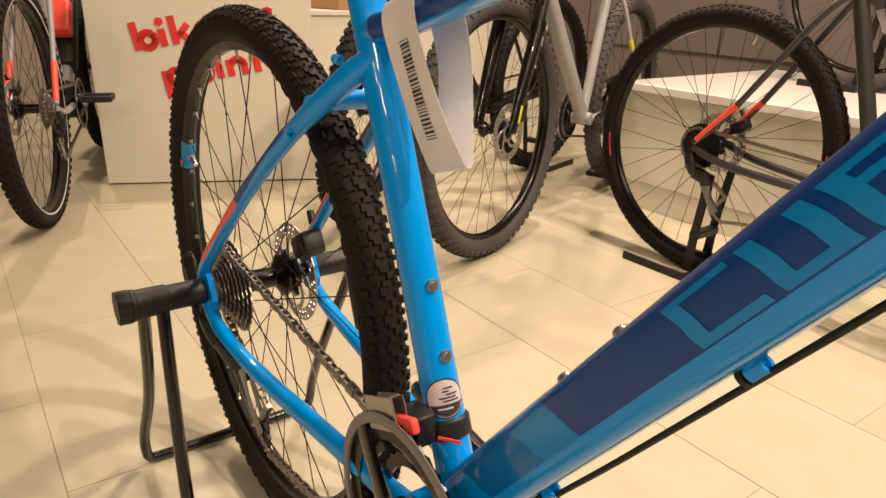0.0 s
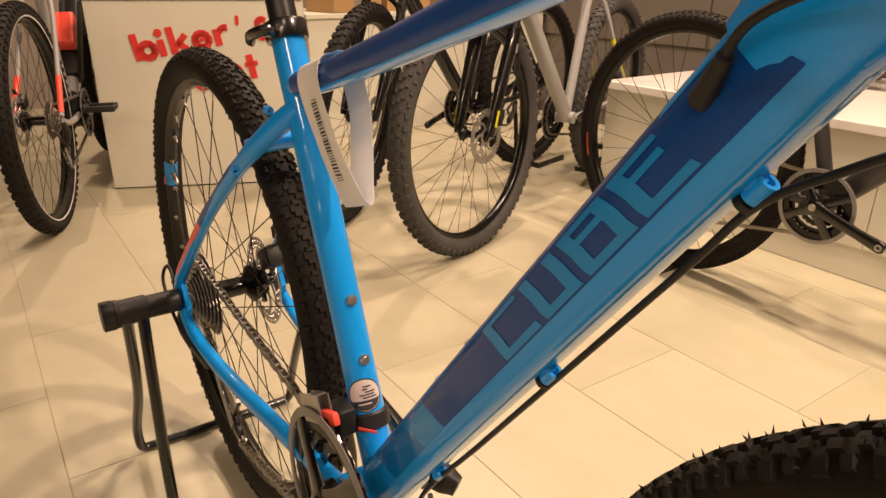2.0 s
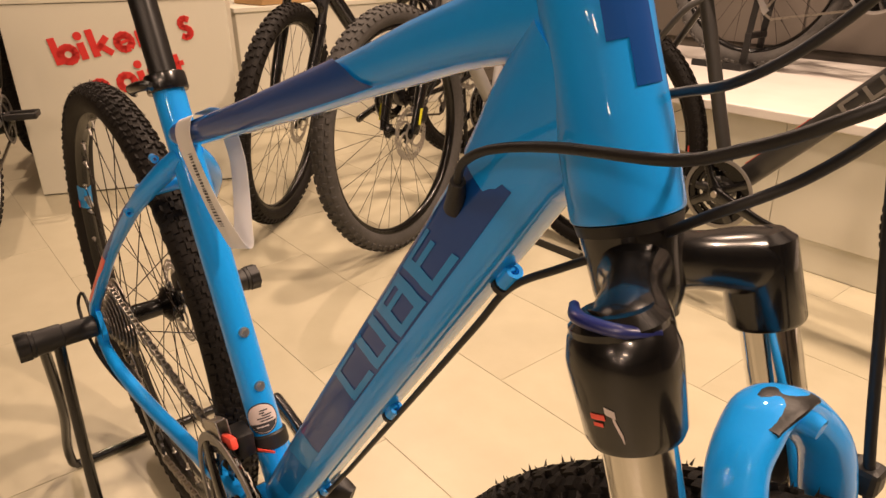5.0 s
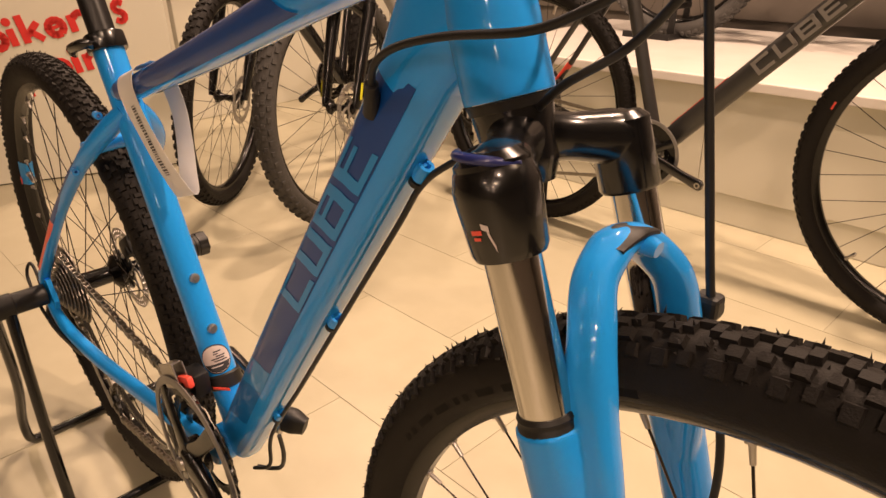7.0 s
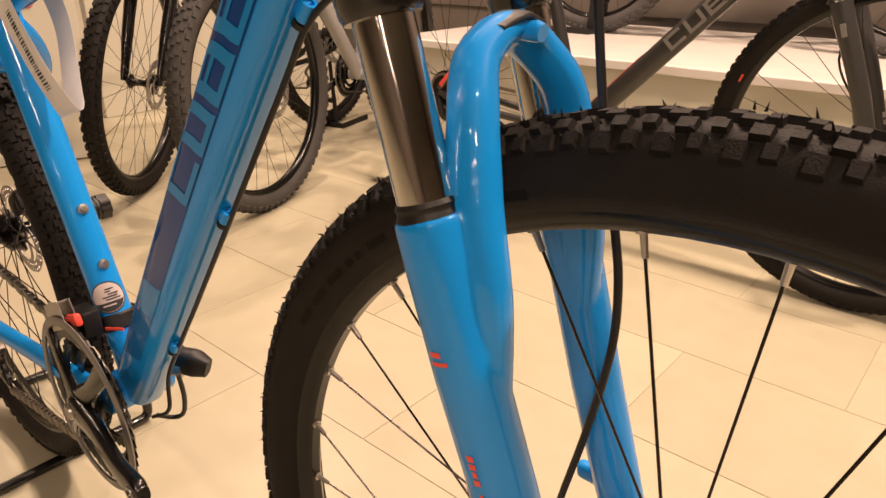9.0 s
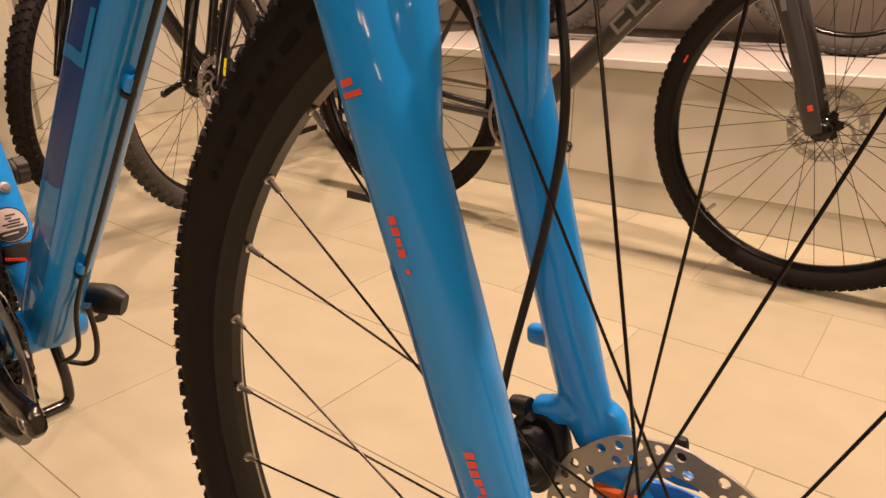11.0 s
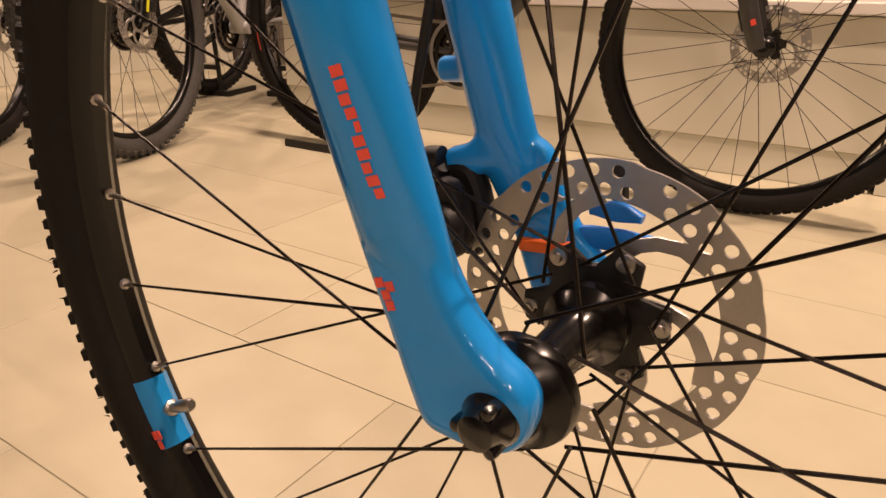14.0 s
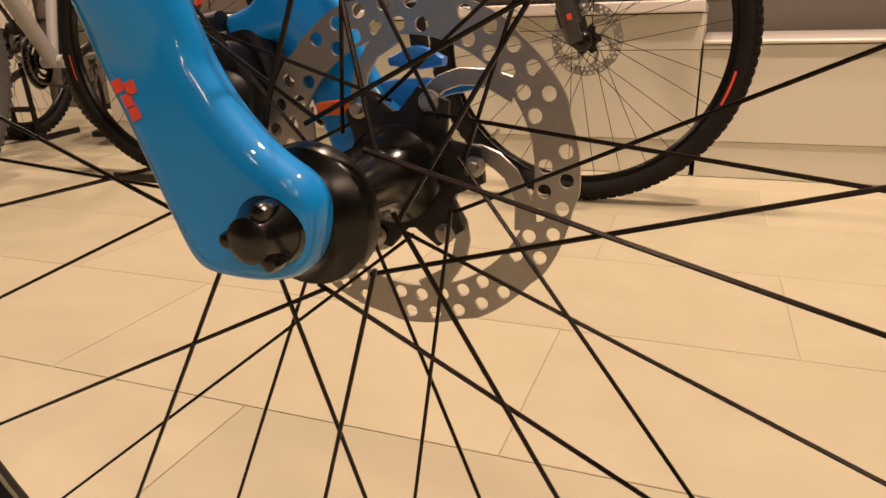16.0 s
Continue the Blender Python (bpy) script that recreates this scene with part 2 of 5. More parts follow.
def part(name, shape, mat, parent, label="", m=None, smooth=True, angle=40):
    """One mesh object under a thing or a part; shape is a Geo or a finished mesh."""
    me = shape.mesh(name, mat, smooth, angle) if isinstance(shape, Geo) else shape
    ob = new(name, me)
    ob.parent = parent
    if m is not None:
        ob.matrix_basis = m
    if label:
        tagged(ob, label)
    return ob


def thing(name, label, category, m=None, group="", kind=""):
    ob = new(name)
    ob.empty_display_size = 0.05
    if m is not None:
        ob.matrix_basis = m
    return tagged(ob, label, category, group, kind)


def solid(name, shape, mat, label, category, m=None, group="", kind="", smooth=True, angle=40):
    ob = new(name, shape.mesh(name, mat, smooth, angle))
    if m is not None:
        ob.matrix_basis = m
    return tagged(ob, label, category, group, kind)


def turn_y(deg):
    return Matrix.Rotation(radians(deg), 4, "Y")


def at(x, y, z):
    return Matrix.Translation((x, y, z))


# ---- the room ----
def build_room():
    g = Geo().box((13.4, 12.0, 0.10), at(2.6, -3.1, -0.0514))
    floor = solid("floor", g, GROUT, "beige porcelain tile floor with thin grey joints", "floor", kind="structure", smooth=False)
    g = Geo().box((13.2, 0.12, 2.9), at(2.4, 2.82, 1.44))
    solid("wall_north", g, DARKWALL, "taupe panelled shop wall behind the display platform", "wall", kind="structure", smooth=False)
    g = Geo()
    for px in (-2.4, -1.55, -0.7, 0.15, 1.0, 1.85, 2.7):
        g.box((0.84, 0.012, 2.36), at(px, 2.754, 1.66), 0.002)
    solid("wall_cladding", g, DARKWALL, "large taupe wall panels with narrow joints", "wall", kind="structure", smooth=False)
    # three walls added only to enclose the room
    solid("wall_south", Geo().box((13.2, 0.12, 2.9), at(2.4, -9.0, 1.44)), PLASTER, "plain warm plaster wall added to close the room", "wall", kind="structure", smooth=False)
    solid("wall_west", Geo().box((0.12, 11.6, 2.9), at(-4.1, -3.1, 1.44)), PLASTER, "plain warm plaster wall added to close the room", "wall", kind="structure", smooth=False)
    solid("wall_east", Geo().box((0.12, 11.6, 2.9), at(8.9, -3.1, 1.44)), PLASTER, "plain warm plaster wall added to close the room", "wall", kind="structure", smooth=False)
    # added out of view to close the room from above
    solid("ceiling", Geo().box((13.2, 12.0, 0.1), at(2.4, -3.1, 2.86)), CEILING, "plain unseen ceiling, toned dark to cut bounced light", "ceiling", kind="structure", smooth=False)
    return floor


FLOOR = build_room()


def build_platform():
    for x0, x1, h, label in ((-0.80, 1.195, 0.45, "long white display platform with a marble top along the wall"), (1.198, 2.80, 0.352, "lower white display platform with a marble top beside the long one")):
        w = x1 - x0
        p = thing("display_platform", label, "platform", at((x0 + x1) / 2, 2.2, 0), group="display platforms")
        part("plinth", Geo().box((w - 0.01, 0.945, 0.095), at(0, 0.0, 0.0485), 0.002), WHITE, p, "recessed cream plinth", smooth=False)
        n, lift = (2, 0.0) if h > 0.4 else (1, 0.02)
        for k in range(n):
            part("front_panel", Geo().box((w / n - 0.002, 0.955, h - 0.13 + lift), at(-w / 2 + w / n * (k + 0.5), 0.0, 0.097 + (h - 0.13 + lift) / 2), 0.002), WHITE, p, smooth=False)
        part("top_slab", Geo().box((w, 0.99 - lift, 0.03 - lift), at(0, -0.003, h - 0.015 + lift / 2), 0.004), MARBLE, p, "glossy white marble slab with grey veins", smooth=False)


build_platform()


def build_counter():
    """White counter with the shop's red sign on its front."""
    a, b = Vector((-1.92, 0.14, 0)), Vector((-1.60, 0.86, 0))
    along = (b - a).normalized()
    ang = math.degrees(math.atan2(along.y, along.x))
    wide = (b - a).length
    c = thing("sales_counter", "cream white shop counter with a red sign on its front", "counter", at(a.x, a.y, 0) @ Matrix.Rotation(radians(ang), 4, "Z"))
    part("body", Geo().box((wide, 0.56, 0.71), at(wide / 2, 0.28, 0.36), 0.003), WHITE, c, smooth=False)
    # no real plinth: a thin black strip gives the shade under the counter
    part("plinth", Geo().box((wide - 0.004, 0.55, 0.006), at(wide / 2, 0.285, 0.004)), BLACKPLASTIC, c, "dark strip that stands in for the shade along the floor", smooth=False)
    part("top", Geo().box((wide + 0.006, 0.57, 0.02), at(wide / 2, 0.28, 0.727), 0.003), WHITE, c, smooth=False)
    sign = part("sign", Geo().box((0.62, 0.0006, 0.40), at(wide / 2, -0.0003, 0.47)), WHITE, c, "flat sign field with red shapes", smooth=False)

    def ring(w, h, t, n=20):
        g = Geo()
        v, f = [], []
        for k in range(n):
            q = 2 * math.pi * k / n
            for r in (1.0, 1 - t):
                for y in (-0.0015, 0.0015):
                    v.append((math.cos(q) * w / 2 * r, y, math.sin(q) * h / 2 * (r if r == 1 else 1 - t * w / h)))
        for k in range(n):
            o, o2 = k * 4, (k + 1) % n * 4
            f += [(o, o2, o2 + 2, o + 2), (o + 1, o + 3, o2 + 3, o2 + 1), (o, o + 1, o2 + 1, o2), (o + 2, o2 + 2, o2 + 3, o + 3)]
        return g.add(v, f)

    def mark(shape, x, z, lean=0):
        part("sign_shape", shape, SIGNRED, sign, "", at(x, -0.0035, z) @ turn_y(lean), smooth=False)

    def bar(w, h):
        return Geo().box((w, 0.003, h), None, 0.0012)

    def stroke(x0, z0, lean, pts, w):
        """A red band of even width along a line of (x, z), square at its ends."""
        q = radians(lean)
        for (ax, az), (bx, bz) in zip(pts, pts[1:]):
            dx, dz = bx - ax, bz - az
            ln, mx, mz = math.hypot(dx, dz), (ax + bx) / 2, (az + bz) / 2
            mark(bar(ln + w * 0.45, w), x0 + mx * math.cos(q) - mz * math.sin(q), z0 + mx * math.sin(q) + mz * math.cos(q), -math.degrees(math.atan2(dz, dx)) - lean)

    def arc(cx, cz, r, a0, a1, n=9):
        return [(cx + r * math.cos(radians(a0 + (a1 - a0) * k / n)), cz + r * math.sin(radians(a0 + (a1 - a0) * k / n))) for k in range(n + 1)]

    def dot(x0, z0, lean, x, z, r):
        q = radians(lean)
        mark(ring(2 * r, 2 * r, 0.99), x0 + x * math.cos(q) - z * math.sin(q), z0 + x * math.sin(q) + z * math.cos(q))

    # upper row of plump shapes, rising to the east
    fat = 0.026
    row = (0.160, 0.492, 10)
    stroke(*row, [(0.013, 0.012), (0.013, 0.098)], fat)
    stroke(*row, arc(0.052, 0.036, 0.026, 0, 360, 12), fat)
    stroke(*row, [(0.105, 0.012), (0.105, 0.062)], fat)
    dot(*row, 0.105, 0.092, 0.015)
    stroke(*row, [(0.147, 0.012), (0.147, 0.100)], fat)
    stroke(*row, [(0.158, 0.034), (0.197, 0.066)], fat * 0.9)
    stroke(*row, [(0.168, 0.044), (0.200, 0.010)], fat * 0.9)
    stroke(*row, arc(0.255, 0.037, 0.026, -50, 290, 12) , fat)
    stroke(*row, [(0.232, 0.034), (0.284, 0.044)], fat * 0.45)
    stroke(*row, [(0.314, 0.012), (0.314, 0.062)], fat)
    stroke(*row, arc(0.346, 0.044, 0.024, 150, 70, 4), fat * 0.9)
    stroke(*row, [(0.398, 0.070), (0.404, 0.098)], fat * 0.5)
    stroke(*row, arc(0.487, 0.056, 0.017, 40, 250, 6) + arc(0.481, 0.022, 0.017, 70, -140, 6), fat * 0.85)
    # lower row
    row = (0.248, 0.362, 10)
    stroke(*row, [(0.013, -0.030), (0.013, 0.060)], fat)
    stroke(*row, arc(0.050, 0.036, 0.026, 0, 360, 12), fat)
    stroke(*row, arc(0.150, 0.037, 0.027, 0, 360, 12), fat)
    stroke(*row, [(0.207, 0.012), (0.207, 0.062)], fat)
    dot(*row, 0.207, 0.092, 0.015)
    stroke(*row, [(0.246, 0.012), (0.246, 0.062)], fat)
    stroke(*row, arc(0.274, 0.040, 0.024, 150, 0, 6) + [(0.298, 0.012)], fat)
    stroke(*row, [(0.345, 0.012), (0.345, 0.092)], fat)
    stroke(*row, [(0.326, 0.062), (0.368, 0.062)], fat * 0.7)
    # small things on the counter
    m = at(a.x, a.y, 0.737) @ Matrix.Rotation(radians(ang), 4, "Z")
    solid("tray", Geo().lathe([(0.0, 0), (0.05, 0), (0.056, 0.008), (0.05, 0.008), (0.047, 0.004), (0, 0.004)], 28, m @ at(0.26, 0.12, 0.0) @ Matrix.Rotation(radians(90), 4, "X")), BLACKPLASTIC,
          "small round black tray on the counter", "tray")


build_counter()


def build_shelf():
    s = thing("low_shelf", "white low shelf unit behind the bikes, holding boxes", "shelf", at(-2.55, 1.95, 0))
    part("body", Geo().box((0.55, 1.55, 0.60), at(0, 0, 0.30), 0.004), WHITE, s, smooth=False)
    part("top", Geo().box((0.57, 1.57, 0.025), at(0, 0, 0.613), 0.004), WHITE, s, smooth=False)
    for x, y, w, d, h, r in ((-2.42, 1.45, 0.26, 0.30, 0.13, 8), (-2.44, 1.80, 0.24, 0.26, 0.17, -5), (-2.40, 2.15, 0.28, 0.34, 0.12, 4), (-2.47, 2.5, 0.26, 0.28, 0.22, -7)):
        b = thing("cardboard_box", "closed brown cardboard box on the white shelf", "box", pose(x, y, 0.627, 0, 0, r), group="boxes on the shelf")
        part("carton", Geo().box((w, d, h), at(0, 0, h / 2), 0.004), CARDBOARD, b, smooth=False)
        part("tape", Geo().box((w + 0.002, 0.05, h + 0.002), at(0, 0, h / 2)), COPPER, b, "strip of packing tape", smooth=False)


build_shelf()


# ---- wheels ----
MESHES = {}


def tyre_mesh(R, half, knobs, rows, mat, key):
    """Carcass and tread of a tyre with its axle along y; knobs round the tyre, rows of (angle, across, along, height, shift)."""
    key = ("tyre", key)
    if key in MESHES:
        return MESHES[key]
    rad = half * 0.92
    rc = R - rad * 1.02 - 0.003
    prof = []
    for k in range(19):
        a = radians(-152 + 304 * k / 18)
        prof.append((rc + rad * 1.02 * math.cos(a), half * math.sin(a)))
    g = Geo().lathe(prof, 120)
    carcass = g.mesh("tyre", mat)
    g = Geo()
    rng = random.Random(5)
    for k in range(knobs):
        for ang, across, along, high, shift in rows:
            w = 2 * math.pi * (k + shift) / knobs
            a = radians(ang)
            r0, y0 = rc + rad * 1.02 * math.cos(a), half * math.sin(a)
            ux, uy = math.cos(a), math.sin(a)
            lo, hi = [], []
            for sa, st in ((-1, -1), (1, -1), (1, 1), (-1, 1)):
                for lst, off, k2 in ((lo, -0.0025, 1.12), (hi, high, 0.88)):
                    r = r0 + ux * off - uy * sa * across / 2 * k2
                    y = y0 + uy * off + ux * sa * across / 2 * k2
                    t = w + st * along / 2 * k2 / R
                    lst.append((r * math.sin(t), y, r * math.cos(t)))
            g.add(lo + hi, [(4, 5, 6, 7), (0, 1, 5, 4), (1, 2, 6, 5), (2, 3, 7, 6), (3, 0, 4, 7)])
    tread = g.mesh("tread", mat, smooth=False)
    g = Geo()
    for k in range(knobs * 6):
        w = 2 * math.pi * (k + rng.random()) / (knobs * 6)
        a = radians(rng.uniform(-72, 72))
        r, y = rc + rad * 1.02 * math.cos(a) + 0.003, half * math.sin(a)
        h = rng.uniform(0.0025, 0.0045)
        q = Matrix.Rotation(w, 4, "Y") @ at(0, y, r) @ Matrix.Rotation(-a + rng.uniform(-0.3, 0.3), 4, "X")
        g.add([(-0.0007, -0.0007, 0), (0.0007, -0.0007, 0), (0, 0.0009, 0), (rng.uniform(-0.002, 0.002), 0, h)], [(0, 1, 3), (1, 2, 3), (2, 0, 3)], q)
    hairs = g.mesh("moulding_hairs", mat, smooth=False)
    MESHES[key] = (carcass, tread, hairs)
    return MESHES[key]


def rotor_mesh(R, key):
    key = ("rotor", key)
    if key in MESHES:
        return MESHES[key]
    g = Geo()
    inner, th, n = R * 0.76, 0.0019, 36
    mid = (inner + R) / 2
    for row, (r0, r1) in enumerate(((inner, mid), (mid, R))):
        for c in range(n):
            w0, w1 = (c + 0.5 * row) / n, (c + 1 + 0.5 * row) / n
            skip = (c + row) % 6 in (0,)
            wc = (w0 + w1) / 2
            pts = []
            m8 = 4
            loop = [(w0 + (w1 - w0) * i / m8, 0) for i in range(m8)] + [(w1, i / m8) for i in range(m8)] + \
                   [(w1 - (w1 - w0) * i / m8, 1) for i in range(m8)] + [(w0, 1 - i / m8) for i in range(m8)]
            for w, u in loop:
                r = r0 + (r1 - r0) * u
                if row and u == 1:
                    saw = (w * 12) % 1
                    r += 0.0016 * (saw if saw < 0.8 else (1 - saw) * 4)
                pts.append((r * math.sin(2 * math.pi * w), r * math.cos(2 * math.pi * w)))
            cx, cz = math.sin(2 * math.pi * wc) * (r0 + r1) / 2, math.cos(2 * math.pi * wc) * (r0 + r1) / 2
            k = len(pts)
            hr = 0.0001 if skip else R * 0.042
            hole = []
            for x, z in pts:
                a = math.atan2(z - cz, x - cx)
                hole.append((cx + hr * math.cos(a), cz + hr * math.sin(a)))
            v = [(x, -th / 2, z) for x, z in pts] + [(x, -th / 2, z) for x, z in hole] + [(x, th / 2, z) for x, z in pts] + [(x, th / 2, z) for x, z in hole]
            f = []
            for i in range(k):
                j = (i + 1) % k
                f += [(i, j, k + j, k + i), (2 * k + i, 3 * k + i, 3 * k + j, 2 * k + j), (k + i, k + j, 3 * k + j, 3 * k + i)]
                if (row and loop[i][1] == 1 and loop[j][1] == 1) or (not row and loop[i][1] == 0 and loop[j][1] == 0):
                    f.append((i, 2 * k + i, 2 * k + j, j))
            g.add(v, f)
    for k in range(6):
        w = 2 * math.pi * k / 6
        line = []
        for i in range(7):
            u = i / 6
            r = R * 0.28 + (inner - R * 0.28 + 0.002) * u
            a = w + 0.75 * u * u
            line.append((r * math.sin(a), 0, r * math.cos(a)))
        g.sweep(line, [(th / 2, R * 0.075)] + [(th / 2, R * 0.05)] * 5 + [(th / 2, R * 0.075)], 8, 6.0, smooth=1)
    g.lathe([(R * 0.22, -th / 2), (R * 0.32, -th / 2), (R * 0.32, th / 2), (R * 0.22, th / 2)], 30, closed=True)
    me = g.mesh("brake_rotor", ROTORSTEEL, angle=30)
    bm = bmesh.new()
    bm.from_mesh(me)
    bmesh.ops.remove_doubles(bm, verts=bm.verts, dist=0.00002)
    bm.to_mesh(me)
    bm.free()
    MESHES[key] = me
    return MESHES[key]


def build_wheel(bike, name, hub, R, half, style, front, turn=0.0, main=False, spokes=32, strip=None, rotor=0.0690, lean=None, shift=(0, 0, 0)):
    """A spoked wheel; style gives the tyre. The rim is the part, the rest hang on it."""
    valve = 39.4 if main and front else 5.6
    tmat = GREYRUBBER if style == "grey" else RUBBER
    ri = 0.3005 if main else R - 2.08 * half - 0.008
    if main:
        rows = [(-53, 0.0085, 0.0080, 0.0030, 0.0), (53, 0.0085, 0.0080, 0.0030, 0.5), (-49, 0.0070, 0.0060, 0.0028, 0.45), (49, 0.0070, 0.0060, 0.0028, 0.95),
                (-29, 0.0065, 0.0080, 0.0028, 0.22), (29, 0.0065, 0.0080, 0.0028, 0.72), (-27, 0.0055, 0.006, 0.0028, 0.68), (27, 0.0055, 0.006, 0.0028, 0.18),
                (-11, 0.006, 0.009, 0.0028, 0.02), (11, 0.006, 0.009, 0.0028, 0.5), (0, 0.009, 0.006, 0.0026, 0.76), (0, 0.009, 0.006, 0.0026, 0.27)]
        knobs = 82
    elif style == "fine":
        rows = [(-55, 0.009, 0.009, 0.0025, 0), (55, 0.009, 0.009, 0.0025, 0.5), (-25, 0.008, 0.010, 0.0025, 0.5), (25, 0.008, 0.010, 0.0025, 0.0), (0, 0.008, 0.012, 0.0025, 0.25)]
        knobs = 110
    else:
        rows = [(-60, 0.012, 0.014, 0.0045, 0), (60, 0.012, 0.014, 0.0045, 0.5), (-28, 0.011, 0.012, 0.0045, 0.5), (28, 0.011, 0.012, 0.0045, 0.0), (0, 0.012, 0.010, 0.0042, 0.25)]
        knobs = 72
    carcass, tread, hairs = tyre_mesh(R, half, knobs, rows, tmat, (R, half, style, main))
    key = ("rim", R, half)
    if key not in MESHES:
        w = half * 0.50
        prof = [(ri + 0.019, -w), (ri + 0.012, -w - 0.0008), (ri + 0.005, -w * 0.78), (ri, -w * 0.34), (ri, w * 0.34), (ri + 0.005, w * 0.78), (ri + 0.012, w + 0.0008), (ri + 0.019, w), (ri + 0.013, w * 0.8), (ri + 0.013, -w * 0.8)]
        MESHES[key] = Geo().lathe(prof, 120, closed=True).mesh("rim", HUBBLACK)
        # spokes: two flanges, pulling and pushing
        fr = 0.023 if front else 0.026
        for side in (-1, 1):
            for lead in (-1, 1):
                a = radians(61 * lead)
                p = (fr * math.sin(a), side * 0.030 + lead * 0.0015, fr * math.cos(a))
                q = (0, side * 0.0012, ri + 0.001)
                MESHES[("spoke", R, half, side, lead)] = Geo().sweep([p, q], 0.00082, 6, smooth=1).mesh("spoke", SPOKE)
                d = (Vector(p) - Vector(q)).normalized()
                e = Vector(q)
                MESHES[("nipple", R, half, side, lead)] = Geo().sweep([e - d * 0.001, e + d * 0.002, e + d * 0.0025, e + d * 0.013], [0.0036, 0.0036, 0.0019, 0.0016], 8, smooth=1).mesh("nipple", STEEL if main else SPOKE)
    m = at(*hub) @ (lean or Matrix()) @ turn_y(turn)
    wheel = part(name, MESHES[key], None, bike, "", m)
    part("tyre", carcass, None, wheel, "knobbly black rubber tyre" if style != "grey" else "grey knobbly tyre")
    part("tread", tread, None, wheel)
    if main:
        tagged(part("moulding_hairs", hairs, None, wheel), kind="stuff")
    for i in range(spokes):
        side = -1 if i % 2 else 1
        lead = -1 if (i // 2) % 2 else 1
        r = turn_y(360 * i / spokes)
        part("spoke", MESHES[("spoke", R, half, side, lead)], None, wheel, "", r)
        if main:
            part("nipple", MESHES[("nipple", R, half, side, lead)], None, wheel, "", r)
    # hub
    g = Geo()
    if front:
        g.lathe([(0.0, -0.046), (0.009, -0.046), (0.009, -0.043), (0.014, -0.042), (0.0165, -0.038), (0.0215, -0.035), (0.0225, -0.032), (0.0225, -0.029), (0.015, -0.024), (0.0105, -0.01), (0.0105, 0.012), (0.0135, 0.022),
                 (0.0190, 0.028), (0.0190, 0.034), (0.015, 0.036), (0.015, 0.045), (0.010, 0.046), (0.009, 0.052), (0, 0.052)], 36)
    else:
        g.lathe([(0.0, -0.068), (0.009, -0.068), (0.010, -0.06), (0.017, -0.058), (0.017, -0.034), (0.028, -0.033), (0.028, -0.028), (0.015, -0.022), (0.014, 0.018), (0.029, 0.028), (0.029, 0.033),
                 (0.019, 0.036), (0.019, 0.046), (0.010, 0.048), (0.009, 0.068), (0, 0.068)], 36)
    part("hub", g, HUBBLACK, wheel, "black hub", turn_y(-turn) @ at(*(q * 0.6 for q in shift)))
    rot = part("brake_rotor", rotor_mesh(rotor, rotor), None, wheel, "drilled steel brake disc", turn_y(-turn) @ at(*shift) @ at(0, 0.050, 0) @ turn_y(12))
    # rotor carrier with bolts
    g = Geo()
    for k in range(6):
        w = 2 * math.pi * k / 6
        g.sweep([(0.010 * math.sin(w), 0.0435, 0.010 * math.cos(w)), (0.0335 * math.sin(w), 0.0435, 0.0335 * math.cos(w))], [(0.0022, 0.015), (0.0022, 0.0072)], 10, 3, smooth=1)
    g.lathe([(0.008, 0.0415), (0.0240, 0.0415), (0.0240, 0.0455), (0.008, 0.0455)], 30, closed=True)
    part("rotor_carrier", g, BLACKPLASTIC, wheel, "black six-armed rotor mount", turn_y(-turn) @ at(*shift) @ turn_y(24))
    if main:
        bolt = Geo().lathe([(0, -0.003), (0.0022, -0.003), (0.0024, -0.001), (0.0042, -0.0005), (0.0042, 0.002), (0, 0.002)], 14).mesh("rotor_bolt", STEEL)
        for k in range(6):
            w = 360 * k / 6
            part("rotor_bolt", bolt, None, wheel, "", turn_y(-turn) @ at(*shift) @ turn_y(24 + w) @ at(0, 0.0405, 0.0305))
    if main or strip:
        v = turn_y(valve)
        g = Geo().sweep([(0, 0, ri + 0.004), (0, 0, ri - 0.003), (0, 0, ri - 0.004), (0, 0, ri - 0.010), (0, 0, ri - 0.0105), (0, 0, ri - 0.024), (0, 0, ri - 0.026)], [0.0055, 0.0055, 0.0036, 0.0036, 0.0044, 0.0044, 0.003], 12, smooth=1)
        part("valve", g, STEEL, wheel, "metal valve stem", v)
    if main:
        w = half * 0.50
        n = 6
        verts, faces = [], []
        for k in range(n + 1):
            a = radians(valve + (k / n - 0.5) * 9)
            for r, y in ((ri + 0.0125, -w - 0.0014), (ri + 0.0046, -w * 0.78 - 0.0006), (ri - 0.0006, -w * 0.34), (ri - 0.0006, w * 0.34), (ri + 0.0046, w * 0.78 + 0.0006)):
                verts.append((r * math.sin(a), y, r * math.cos(a)))
        for k in range(n):
            for i in range(4):
                faces.append((k * 5 + i, k * 5 + i + 1, k * 5 + i + 6, k * 5 + i + 5))
        part("rim_sticker", Geo().add(verts, faces), LIGHTBLUE, wheel, "blue rim sticker round the valve")
        g = Geo()
        for dx, dz in ((-0.006, 0), (0.001, 0.003), (0.001, -0.003)):
            g.box((0.006, 0.0006, 0.005), turn_y(valve - 2.6) @ at(dx, -w - 0.0016, ri + 0.0072 + dz))
        part("sticker_mark", g, RED, wheel, "small red mark", smooth=False)
